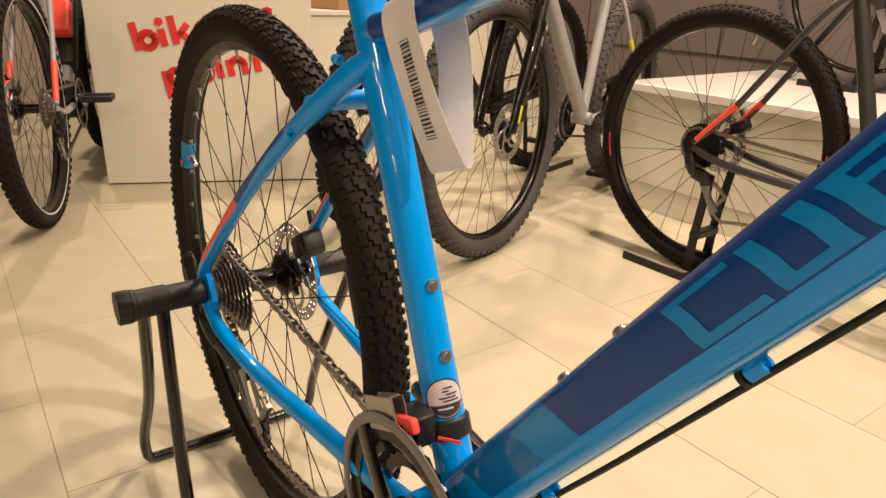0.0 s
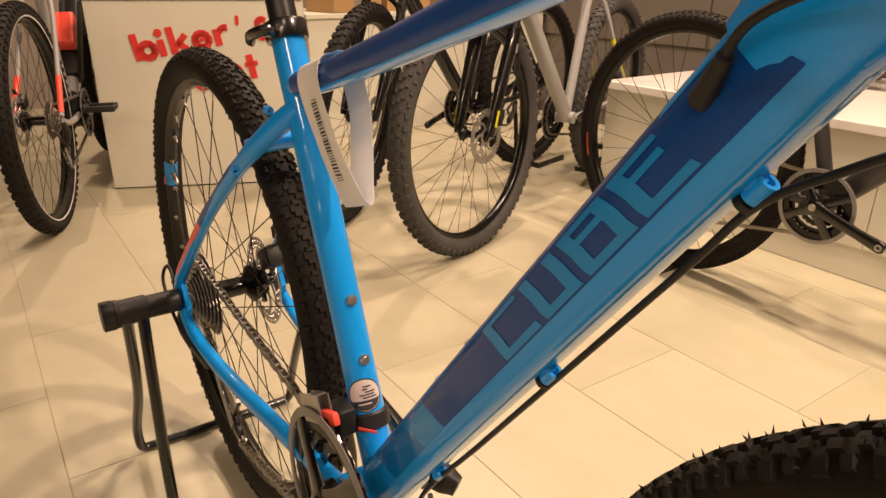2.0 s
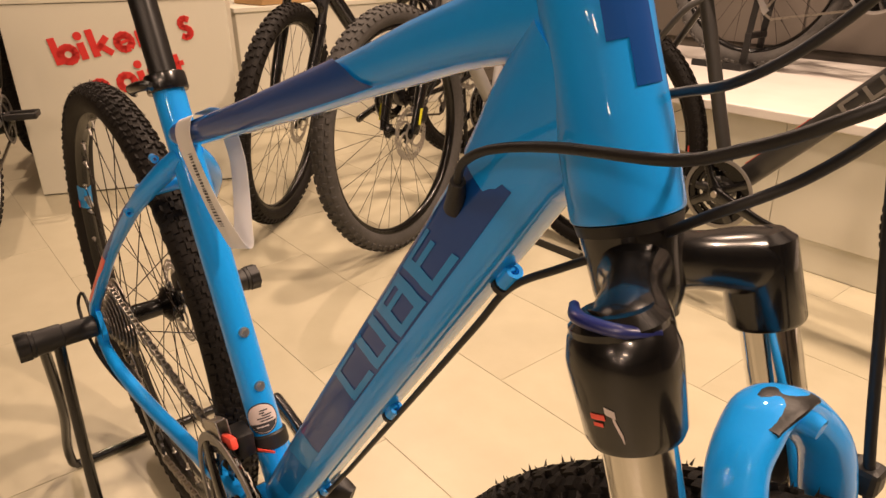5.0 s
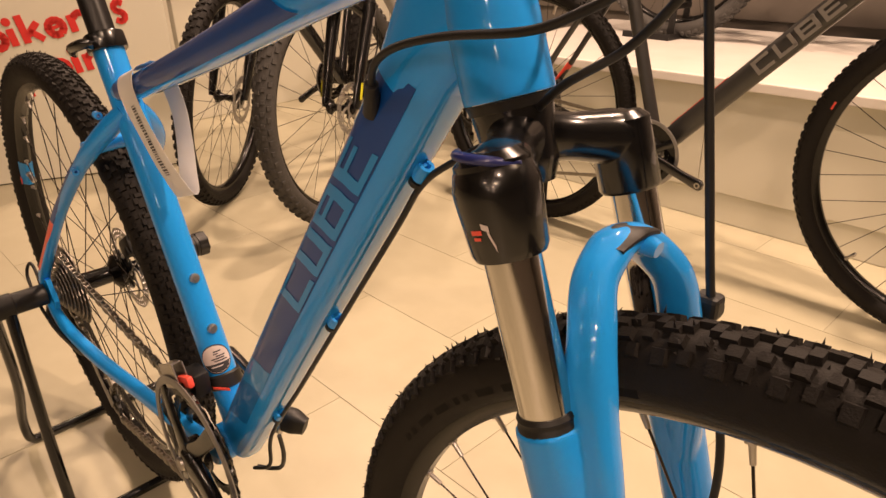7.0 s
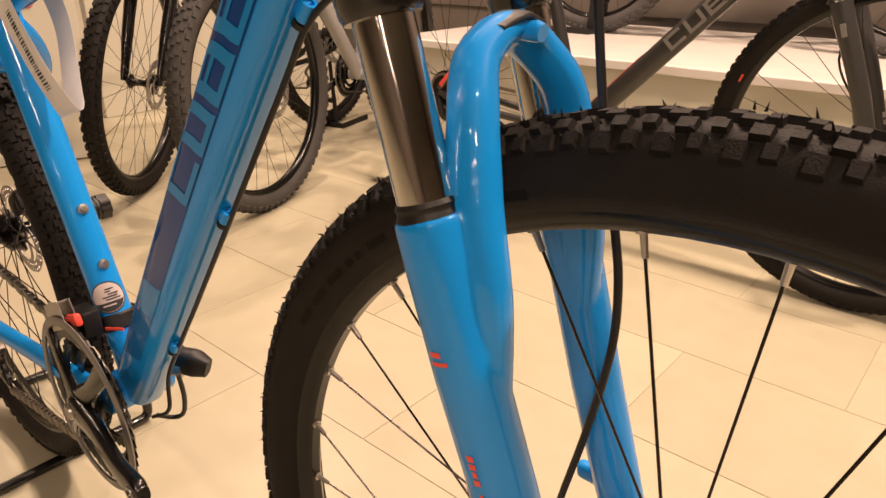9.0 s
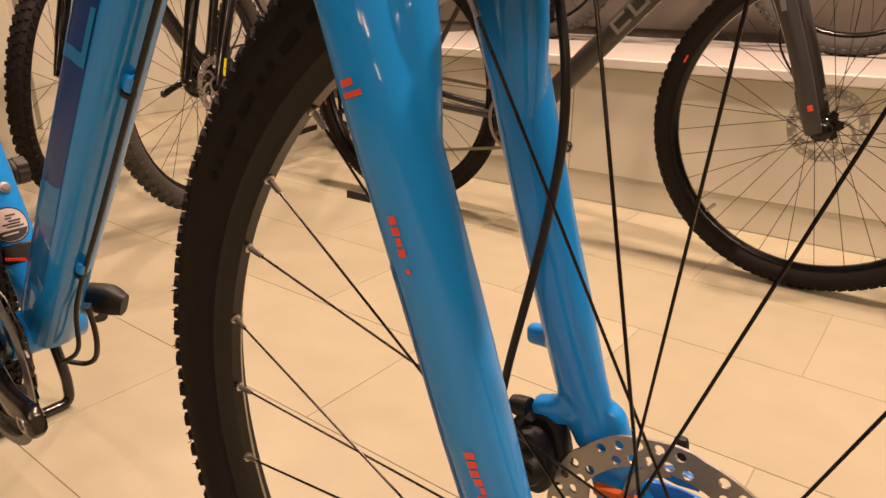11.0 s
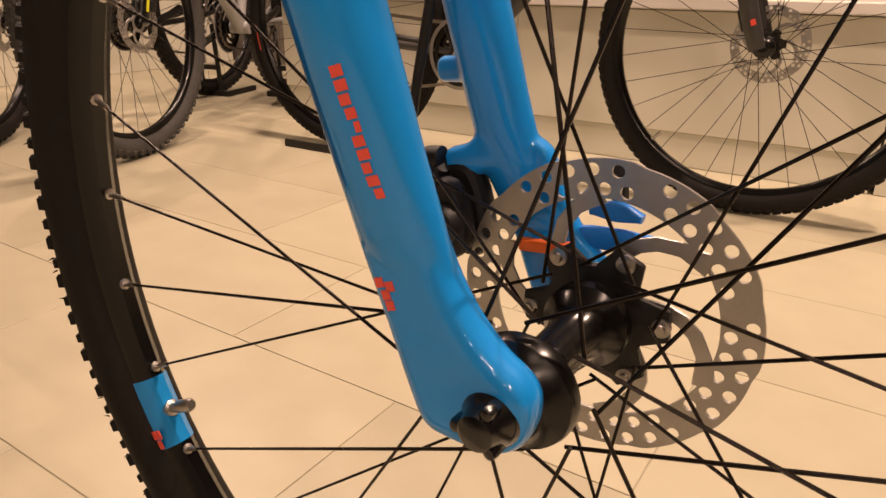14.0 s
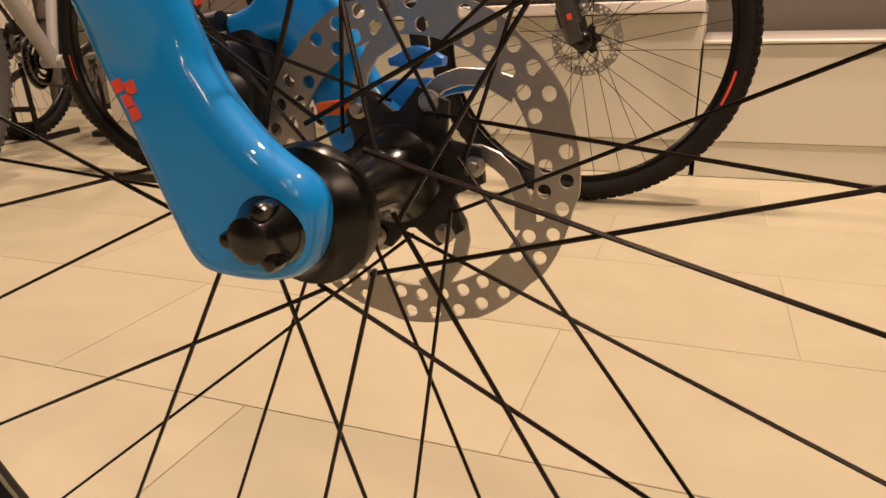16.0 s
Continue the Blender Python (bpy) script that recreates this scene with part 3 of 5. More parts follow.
    if main:
        # worn grey maker's marks on the sidewalls, as plain bars
        for deg in (100, 285):
            for k in range(9):
                verts, faces = [], []
                for i in range(4):
                    a = radians(deg + k * 4.6 + (i - 1.5) * 1.0)
                    for r, y in ((R - 0.0335, -half * 0.905), (R - 0.0245, -half * 0.935), (R - 0.0165, -half * 0.875)):
                        verts.append((r * math.sin(a), y - 0.0012, r * math.cos(a)))
                for i in range(3):
                    for j in range(2):
                        if (k + j) % 3 or i != 1:
                            faces.append((i * 3 + j, i * 3 + j + 1, i * 3 + j + 4, i * 3 + j + 3))
                part("sidewall_print", Geo().add(verts, faces), SIDEPRINT, wheel, "faint grey printed bar")
    if strip == "red":
        for deg in (75, 250):
            verts, faces = [], []
            for k in range(9):
                a = radians(deg + (k - 4) * (1.6 if deg == 250 else 0.4))
                for r in (ri + 0.018, ri + 0.028):
                    verts.append((r * math.sin(a), -half * 0.86 - 0.0008, r * math.cos(a)))
            for k in range(8):
                faces.append((2 * k, 2 * k + 1, 2 * k + 3, 2 * k + 2))
            part("sidewall_mark", Geo().add(verts, faces), RED, wheel, "short red stripe on the sidewall")
    if strip == "reflective":
        g = Geo().lathe([(ri + 0.019, -half * 0.90), (ri + 0.024, -half * 0.95)], 90)
        part("reflective_strip", g, REFLECT, wheel, "silver reflective sidewall line")
        g = Geo().lathe([(ri + 0.019, half * 0.90), (ri + 0.024, half * 0.95)], 90)
        part("reflective_strip", g, REFLECT, wheel, "silver reflective sidewall line")
    return wheel


def cassette(wheel, mat, big=0.064, count=8):
    g = Geo()
    for k in range(count):
        R = big - k * (big - 0.026) / (count - 1)
        y = -0.036 - k * 0.0036
        n = max(12, int(R / 0.002))
        prof = []
        for i in range(n * 2):
            a = math.pi * i / n
            r = R if i % 2 else R - 0.0035
            prof.append((r * math.sin(a), r * math.cos(a)))
        g.plate(prof, 0.0017, at(0, y, 0))
    g.lathe([(0.0, -0.067), (0.017, -0.067), (0.017, -0.033)], 24)
    return part("cassette", g, mat, wheel, "stack of steel sprockets")


# ---- parts shared by the bikes ----
def build_crank(bike, c, ring_r, deg, mat, arm=0.17, ringmat=None, left=True, pedal=False):
    """Chainrings, spider and arms round the bottom bracket c."""
    g = Geo()
    for R, y in ((ring_r, -0.050), (ring_r * 0.80, -0.043), (ring_r * 0.62, -0.036)):
        n = max(18, int(R / 0.0022))
        v, f = [], []
        for i in range(n * 2):
            a = math.pi * i / n
            r = R if i % 2 else R - 0.0035
            for rr in (r, R - (0.022 if R == ring_r else 0.014)):
                for yy in (y - 0.0011, y + 0.0011):
                    v.append((rr * math.sin(a), yy, rr * math.cos(a)))
        k = n * 2
        for i in range(k):
            o, p = i * 4, (i + 1) % k * 4
            f += [(o, o + 1, p + 1, p), (o + 2, p + 2, p + 3, o + 3), (o, p, p + 2, o + 2), (o + 1, o + 3, p + 3, p + 1)]
        g.add(v, f)
    rings = part("chainring", g, ringmat or HUBBLACK, bike, "toothed black chainrings", at(*c))
    g = Geo()
    g.lathe([(ring_r + 0.003, -0.0535), (ring_r + 0.0040, -0.0550), (ring_r + 0.001, -0.0565), (ring_r - 0.0060, -0.0560), (ring_r - 0.0060, -0.0535)], 80, closed=True)
    part("guard_ring", g, GREYALU, rings, "pale grey chain guard ring")
    g = Geo()
    for k in range(4):
        w = radians(deg + 45 + 90 * k)
        g.sweep([(0.012 * math.sin(w), -0.060, 0.012 * math.cos(w)), (0.05 * math.sin(w), -0.057, 0.05 * math.cos(w)), ((ring_r - 0.006) * math.sin(w), -0.052, (ring_r - 0.006) * math.cos(w))],
                [(0.006, 0.016), (0.004, 0.010), (0.004, 0.012)], 10, 3)
    g.lathe([(0, -0.068), (0.016, -0.068), (0.022, -0.064), (0.024, -0.054), (0.024, -0.045)], 24)
    part("spider", g, BLACKGLOSS, rings, "glossy black four-armed spider")
    g = Geo()
    w = radians(deg)
    dx, dz = math.sin(w), math.cos(w)
    g.sweep([(0, -0.063, 0), (dx * 0.05, -0.067, dz * 0.05), (dx * 0.12, -0.078, dz * 0.12), (dx * arm, -0.082, dz * arm), (dx * (arm + 0.012), -0.082, dz * (arm + 0.012))],
            [(0.009, 0.018), (0.0085, 0.014), (0.007, 0.0125), (0.0075, 0.0145), (0.006, 0.008)], 14, 3.2)
    part("crank_arm", g, mat, bike, "black forged crank arm", at(*c))
    part("axle_bolt", Geo().lathe([(0, -0.0745), (0.008, -0.0745), (0.009, -0.072), (0.009, -0.066)], 16), STEEL, bike, "", at(*c))
    part("pedal_bore", Geo().lathe([(0.0045, -0.0905), (0.0075, -0.0905), (0.0075, -0.084), (0.0045, -0.084)], 16, closed=True), STEEL, bike, "threaded pedal hole", at(c[0] + dx * arm, c[1], c[2] + dz * arm))
    if left:
        g = Geo()
        g.sweep([(0, 0.058, 0), (-dx * 0.05, 0.066, -dz * 0.05), (-dx * 0.12, 0.076, -dz * 0.12), (-dx * arm, 0.080, -dz * arm), (-dx * (arm + 0.012), 0.080, -dz * (arm + 0.012))],
                [(0.009, 0.018), (0.0085, 0.014), (0.007, 0.0125), (0.0075, 0.0145), (0.006, 0.008)], 14, 3.2)
        part("crank_arm", g, mat, bike, "black forged crank arm", at(*c))
    if pedal:
        g = Geo()
        px, pz = dx * arm, dz * arm
        g.sweep([(px, -0.085, pz), (px, -0.19, pz)], 0.006, 10, smooth=1)
        for s in (-1, 1):
            g.box((0.014, 0.10, 0.022), at(px + s * 0.035, -0.14, pz), 0.003)
        for y in (-0.09, -0.185):
            g.box((0.085, 0.012, 0.018), at(px, y, pz), 0.003)
        part("pedal", g, BLACKPLASTIC, bike, "black cage pedal", at(*c))


def chain_loop(bike, hub, c, rs, rc, pulley, mat):
    """A roller chain from cassette round the chainring, the lower run by way of the derailleur."""
    line = []
    y0, y1 = -0.047, -0.046
    for k in range(9):
        a = radians(-95 + k * 11)
        line.append(Vector((hub[0] + rs * math.sin(a), y0, hub[2] + rs * math.cos(a))))
    for k in range(13):
        a = radians(-8 + k * 15)
        line.append(Vector((c[0] + rc * math.sin(a), y1, c[2] + rc * math.cos(a))))
    line += [Vector((pulley[0] + 0.02, y0, pulley[2] - 0.02)), Vector((pulley[0] - 0.015, y0, pulley[2] + 0.002)), Vector((pulley[0] + 0.02, y0, pulley[2] + 0.05)), Vector((hub[0] + 0.01, y0, hub[2] - rs)), Vector((hub[0] - rs * 0.8, y0, hub[2] - rs * 0.5))]
    line.append(line[0].copy())
    g = Geo()
    left = 0.0
    n = 0
    for a, b in zip(line, line[1:]):
        d = b - a
        ln = d.length
        t = d.normalized()
        ang = math.atan2(-t.z, t.x)
        s = left
        while s < ln:
            p = a + t * s
            w = 0.0036 if n % 2 else 0.0026
            m = at(*p) @ Matrix.Rotation(ang, 4, "Y")
            for sg in (-1, 1):
                g.box((0.0142, 0.0011, 0.0082 if n % 2 else 0.0078), m @ at(0, sg * w, 0))
            g.box((0.0050, 0.0060, 0.0060), m @ at(0.0063, 0, 0))
            s += 0.0127
            n += 1
        left = s - ln
    part("chain", g, mat, bike, "steel roller chain", smooth=False)


def rear_mech(bike, hub, mat, pulley):
    g = Geo()
    g.sweep([(hub[0] - 0.005, -0.072, hub[2] - 0.012), (hub[0] + 0.004, -0.078, hub[2] - 0.04), (hub[0] + 0.014, -0.072, hub[2] - 0.07)], [(0.006, 0.010), (0.009, 0.014), (0.007, 0.010)], 12, 3)
    g.sweep([(hub[0] + 0.012, -0.068, hub[2] - 0.065), (hub[0] + 0.04, -0.060, hub[2] - 0.075), (hub[0] + 0.045, -0.055, hub[2] - 0.095)], [(0.010, 0.016), (0.012, 0.018), (0.010, 0.012)], 12, 3.5)
    d = part("rear_derailleur", g, BLACKPLASTIC, bike, "black rear derailleur")
    g = Geo()
    a = Vector((hub[0] + 0.045, 0, hub[2] - 0.098))
    for y in (-0.052, -0.042):
        g.sweep([(a.x, y, a.z), ((a.x + pulley[0]) / 2 - 0.008, y, (a.z + pulley[2]) / 2), (pulley[0], y, pulley[2])], [(0.0009, 0.015), (0.0009, 0.008), (0.0009, 0.014)], 8, 4)
    part("pulley_cage", g, GREYALU, d, "long metal pulley cage")
    for p in ((a.x, a.z), (pulley[0], pulley[2])):
        g = Geo()
        prof = []
        for i in range(22):
            w = math.pi * i / 11
            r = 0.020 if i % 2 else 0.0165
            prof.append((p[0] + r * math.sin(w), p[1] + r * math.cos(w)))
        g.plate(prof, 0.004, at(0, -0.047, 0))
        part("jockey_wheel", g, BLACKPLASTIC, d)
    return d


def caliper(bike, p, front, mat=BLACKPLASTIC):
    g = Geo()
    g.box((0.030, 0.030, 0.050), at(*p) @ turn_y(-20 if front else 60), 0.006)
    g.box((0.018, 0.036, 0.030), at(p[0] + 0.006, p[1], p[2] - 0.006) @ turn_y(-20 if front else 60), 0.005)
    g.sweep([(p[0] - 0.004, p[1] + 0.01, p[2] + 0.026), (p[0] - 0.014, p[1] + 0.012, p[2] + 0.04)], 0.005, 10, smooth=1)
    return part("brake_caliper", g, mat, bike, "black hydraulic brake caliper")


def axle_stand(m, wide=0.155, label="black tube display stand holding the rear axle"):
    """Two bent tubes that carry clamps on either end of a rear axle; origin below the axle."""
    s = thing("bike_stand", label, "bike stand", m)
    h = 0.372
    for sx, foot in ((-1, -0.19), (1, 0.088)):
        g = Geo()
        w = wide - 0.004
        ax = sx * 0.006
        top = 0.0
        g.sweep([(ax, -w + 0.02 * (sx > 0), h), (foot * 0.56, -w + 0.01, h * 0.5), (foot * 0.90, -w + 0.006, 0.075), (foot * 0.97, -w + 0.006, 0.035), (foot, -w + 0.012, 0.012), (foot, -w + 0.04, 0.0085), (foot, 0, 0.0085), (foot, w - 0.04, 0.0085),
                 (foot, w - 0.012, 0.012), (foot * 0.97, w - 0.006, 0.035), (foot * 0.90, w - 0.006, 0.075), (foot * 0.56, w - 0.01, h * 0.5), (ax, w - 0.02 * (sx > 0), h)], 0.0082, 14, smooth=5, side=(1, 0, 0))
        part("leg_tube", g, BLACKGLOSS, s, "bent glossy black steel tube")
    for sg in (-1, 1):
        g = Geo().lathe([(0, 0), (0.0155, 0), (0.0165, 0.002), (0.0165, 0.045), (0.0185, 0.046), (0.0185, 0.082), (0.020, 0.083), (0.020, 0.088), (0.0, 0.088)], 28, at(0, 0.078 if sg > 0 else -0.078, h) @ (Matrix() if sg > 0 else Matrix.Rotation(math.pi, 4, "Z")))
        clamp = part("axle_clamp", g, BLACKPLASTIC, s, "black plastic axle clamp sleeve")
        g = Geo()
        prof = []
        for i in range(32):
            a = 2 * math.pi * i / 32
            r = 0.0215 if i % 4 < 2 else 0.0195
            prof.append((r * math.sin(a), r * math.cos(a)))
        g.plate(prof, 0.016, at(0, sg * 0.175, h))
        part("knob", g, BLACKPLASTIC, clamp, "ribbed black end knob")
    return s


def wheel_rest(x, y, deg, z=0.0):
    """Low black steel rest under a display bike's rear wheel."""
    s = thing("wheel_stand", "low black steel wheel stand on the floor", "bike stand", pose(x, y, z, 0, 0, deg), group="wheel stands")
    g = Geo()
    g.sweep([(-0.16, -0.10, 0.006), (0.05, -0.10, 0.006), (0.05, 0.10, 0.006), (-0.16, 0.10, 0.006)], [(0.018, 0.005)] * 4, 8, 6, side=(0, 0, 1), smooth=1)
    part("foot_frame", g, BLACKMETAL, s, "flat black base frame", smooth=False)
    g = Geo()
    for sg in (-1, 1):
        g.sweep([(0.02, sg * 0.045, 0.01), (0.03, sg * 0.045, 0.15), (0.05, sg * 0.05, 0.30)], [(0.004, 0.016), (0.004, 0.013), (0.004, 0.012)], 8, 5)
    part("upright", g, BLACKMETAL, s, "slotted black upright")
    part("cross_bar", Geo().box((0.03, 0.10, 0.02), at(0.028, 0, 0.12), 0.003), BLACKMETAL, s, smooth=False)
    return s


# ---- the blue bike ----
RH, FH, BB = (0.043, 0.0, 0.370), (1.108, 0.003, 0.3565), (0.487, 0.0, 0.316)
R_MAIN, HALF_MAIN = 0.353, 0.0225
ST0, ST1 = Vector((0.500, 0, 0.335)), Vector((0.332, 0, 0.765))
DT0, DT1 = Vector((0.500, 0, 0.322)), Vector((0.871, 0, 0.813))
HT_LOW, STEER = Vector((0.915, 0, 0.787)), Vector((-0.300, 0, 0.954)).normalized()


def down_tube_ring(u):
    """Half width and half height of the down tube at u from the bracket to the head."""
    return 0.0200 + 0.002 * math.sin(math.pi * min(u * 1.1, 1)), 0.0268 - 0.001 * u


def down_tube_point(u, v, off=0.0):
    """A point on the drive side of the down tube: v from -1 (underside) to 1 (top)."""
    a, b = down_tube_ring(u)
    d = (DT1 - DT0).normalized()
    up = Vector((-d.z, 0, d.x))
    w = v * math.pi / 2
    c, s = math.cos(w), math.sin(w)
    p = 3.0
    c, s = abs(c) ** (2 / p), math.copysign(abs(s) ** (2 / p), s)
    n = Vector((0, -c / a, 0)) + up * (s / b)
    n.normalize()
    return DT0 + (DT1 - DT0) * u + Vector((0, -a * c, 0)) + up * (b * s) + n * off


def tube_patch(corners, nu, nv, off, fn=down_tube_point):
    """A decal on the tube between four (u, v) corners, in order round it."""
    (a, b, c, d) = corners
    v, f = [], []
    for i in range(nu + 1):
        s = i / nu
        for j in range(nv + 1):
            t = j / nv
            u0 = a[0] + (b[0] - a[0]) * s
            v0 = a[1] + (b[1] - a[1]) * s
            u1 = d[0] + (c[0] - d[0]) * s
            v1 = d[1] + (c[1] - d[1]) * s
            v.append(fn(u0 + (u1 - u0) * t, v0 + (v1 - v0) * t, off))
    for i in range(nu):
        for j in range(nv):
            o = i * (nv + 1) + j
            f.append((o, o + 1, o + nv + 2, o + nv + 1))
    return v, f


def build_blue_bike():
    bike = thing("mountain_bike", "blue hardtail mountain bike with navy and red decals on a stand", "bicycle", at(0, 0, 0))
    # frame
    g = Geo().sweep([ST0 + (ST0 - ST1) * 0.05, ST0, ST0.lerp(ST1, 0.5), ST0.lerp(ST1, 0.85), ST1], [0.0175, 0.0175, 0.0168, 0.0165, 0.0165], 28)
    seat_tube = part("seat_tube", g, BLUE, bike)
    d = (ST1 - ST0).normalized()
    fwd = Vector((d.z, 0, -d.x))
    for p, nm in ((Vector((0.4705, 0, 0.4585)), 0), (Vector((0.4515, 0, 0.5165)), 0)):
        s = (p - ST0).dot(d)
        q = ST0 + d * s + fwd * 0.0172
        m = at(*q) @ fwd.to_track_quat("Y", "Z").to_matrix().to_4x4()
        part("bottle_boss", Geo().lathe([(0, 0.0045), (0.0028, 0.0045), (0.003, 0.003), (0.0052, 0.0028), (0.0058, 0.001), (0.0058, -0.002)], 18), STEEL, seat_tube, "round steel bottle bolt", m)
    # round sticker low on the seat tube
    s0 = (Vector((0.479, 0, 0.424)) - ST0).dot(d)
    for rad0, rad1, mat, off in ((0.0, 0.0175, INK, 0.0004), (0.0, 0.0160, BADGEWHITE, 0.0007)):
        v, f = [], []
        n = 28
        for k in range(n + 1):
            for rr in (rad0, rad1 * 0.35, rad1 * 0.7, rad1):
                a = 2 * math.pi * k / n
                ds, dw = rr * math.sin(a), rr * math.cos(a) / 0.0172
                w = dw - 0.40
                p = ST0 + d * (s0 + ds) + (fwd * math.cos(w) + Vector((0, -1, 0)) * math.sin(-w)) * (0.0174 + off)
                v.append(p)
        for k in range(n):
            for j in range(3):
                f.append((4 * k + j, 4 * k + j + 1, 4 * k + j + 5, 4 * k + j + 4))
        part("round_sticker", Geo().add(v, f), mat, seat_tube, "round white and black paper sticker")
    def sticker_strip(name, ds0, ds1, w0, w1, mat):
        v, f = [], []
        for k in range(9):
            for rr in (0, 1):
                w = w0 + (w1 - w0) * k / 8 - 0.40
                ds = ds0 + (ds1 - ds0) * rr
                limit = math.sqrt(max(0.0155 ** 2 - ((w + 0.40) * 0.0172) ** 2, 0))
                v.append(ST0 + d * (s0 + max(-limit, min(limit, ds))) + (fwd * math.cos(w) + Vector((0, -1, 0)) * math.sin(-w)) * (0.0183 if name == "sticker_band" else 0.0186))
        for k in range(8):
            f.append((2 * k, 2 * k + 1, 2 * k + 3, 2 * k + 2))
        part(name, Geo().add(v, f), mat, seat_tube)

    sticker_strip("sticker_band", -0.0155, -0.0050, -0.86, 0.86, INK)
    for ds, w0, w1, mat in ((0.0090, -0.05, 0.42, INK), (0.0062, -0.10, 0.20, INK), (0.0034, 0.02, 0.60, INK), (0.0006, -0.30, 0.52, INK), (-0.0022, -0.15, 0.66, INK), (-0.0085, -0.45, 0.30, BADGEWHITE)):
        sticker_strip("sticker_print", ds - 0.0007, ds + 0.0007, w0, w1, mat)
    # down tube
    pts, rad = [], []
    for k in range(13):
        u = k / 12
        pts.append(DT0 + (DT1 - DT0) * u)
        rad.append(down_tube_ring(u))
    down = part("down_tube", Geo().sweep(pts, rad, 40, 3.0, smooth=1), BLUE, bike, "broad blue down tube")
    panel = Geo()
    panel.add(*tube_patch(((0.300, 0.84), (0.945, 0.80), (0.962, -0.19), (0.362, -0.17)), 26, 14, 0.0004))
    part("navy_panel", panel, NAVY, down, "navy blue decal field")
    part("mid_panel", Geo().add(*tube_patch(((0.06, 0.84), (0.300, 0.84), (0.362, -0.17), (0.15, -0.20)), 10, 12, 0.0004)), TEALBLUE, down, "mid blue decal field")
    part("pale_arc", Geo().add(*tube_patch(((0.24, 0.38), (0.325, 0.38), (0.362, -0.17), (0.29, -0.19)), 5, 8, 0.0007)), LIGHTBLUE, down, "lighter blue decal corner")
    part("red_line", Geo().add(*tube_patch(((0.03, 0.97), (0.32, 0.97), (0.32, 0.86), (0.03, 0.86)), 18, 3, 0.0008)), RED, down, "thin red decal line")
    part("pale_corner", Geo().add(*tube_patch(((0.87, 0.90), (0.955, 0.90), (0.945, 0.42), (0.86, 0.46)), 6, 8, 0.0008)), LIGHTBLUE, down, "light blue decal corner")
    # four slanted frame shapes of the maker's mark
    x = 0.553
    for w, kind in ((0.090, 0), (0.078, 1), (0.084, 2), (0.076, 3)):
        lo, hi, sl = -0.15, 0.37, 0.020
        bw = 0.018

        def quad(u0, v0, u1, v1):
            k0, k1 = (v0 - lo) / (hi - lo), (v1 - lo) / (hi - lo)
            return tube_patch(((u0 - sl * k0, v0), (u1 - sl * k0, v0), (u1 - sl * k1, v1), (u0 - sl * k1, v1)), 8, 8, 0.0009)
        g = Geo()
        bars = [(x, lo, x + bw, hi), (x + bw, lo, x + w - 0.012, lo + 0.095)]
        if kind in (0, 2, 3):
            bars.append((x + bw, hi - 0.11, x + w - 0.012, hi))
        if kind in (1, 2):
            bars.append((x + w - 0.012 - bw, lo + 0.095, x + w - 0.012, hi - (0.11 if kind == 2 else 0)))
        if kind in (2, 3):
            bars.append((x + bw, 0.075, x + w - (0.012 + bw if kind == 2 else 0.02), 0.155))
        for q in bars:
            g.add(*quad(*q))
        part("decal_shape", g, LIGHTBLUE, down, "light blue slanted decal shape")
        x += w
    # cable guides and cable under the down tube
    dd = (DT1 - DT0).normalized()
    under = Vector((dd.z, 0, -dd.x))
    for p in (Vector((0.842, 0, 0.735)), Vector((0.724, 0, 0.583)), Vector((0.600, 0, 0.415))):
        s = (p - DT0).dot(dd)
        q = DT0 + dd * s + under * 0.0295
        m = at(*q) @ dd.to_track_quat("Y", "Z").to_matrix().to_4x4()
        gd = part("cable_guide", Geo().lathe([(0.0028, -0.006), (0.0052, -0.006), (0.0052, 0.006), (0.0028, 0.006)], 16, m, closed=True).box((0.010, 0.009, 0.007), at(*(DT0 + dd * s + under * 0.026)) @ turn_y(-53), 0.002), BLUE, down, "small blue cable guide")
        part("cable_tie", Geo().lathe([(0.0030, -0.0018), (0.0056, -0.0018), (0.0056, 0.0018), (0.0030, 0.0018)], 16, m @ at(0, -0.0095, 0), closed=True), BLACKPLASTIC, gd)
    for p in (Vector((0.60, 0, 0.512)), Vector((0.640, 0, 0.565))):
        s = (p - DT0).dot(dd)
        q = DT0 + dd * s - under * 0.0265
        m = at(*q) @ (-under).to_track_quat("Y", "Z").to_matrix().to_4x4()
        part("bottle_boss", Geo().lathe([(0, 0.0045), (0.003, 0.0045), (0.0052, 0.003), (0.0058, 0.001), (0.0058, -0.002)], 18), STEEL, down, "round steel bottle bolt", m)
    # bottom bracket, head tube, top tube
    part("bottom_bracket", Geo().lathe([(0, -0.036), (0.021, -0.036), (0.0225, -0.034), (0.0225, 0.034), (0.021, 0.036), (0, 0.036)], 32, at(*BB)), BLUE, bike)
    h0, h1 = HT_LOW, HT_LOW + STEER * 0.135
    head = part("head_tube", Geo().sweep([h0, h0 + STEER * 0.003, h0 + STEER * 0.03, h0 + STEER * 0.07, h0 + STEER * 0.12, h1], [0.0232, 0.0240, 0.0238, 0.0225, 0.0215, 0.0220], 40), BLUE, bike, "tapered blue head tube")

    def head_point(u, v, off=0.0):
        r = 0.0238 - 0.0018 * max(0, min(1, (u - 0.03) / 0.05)) + off
        w = v
        side = Vector((STEER.z, 0, -STEER.x))
        return h0 + STEER * u + (side * math.cos(w) + Vector((0, -1, 0)) * math.sin(w)) * r

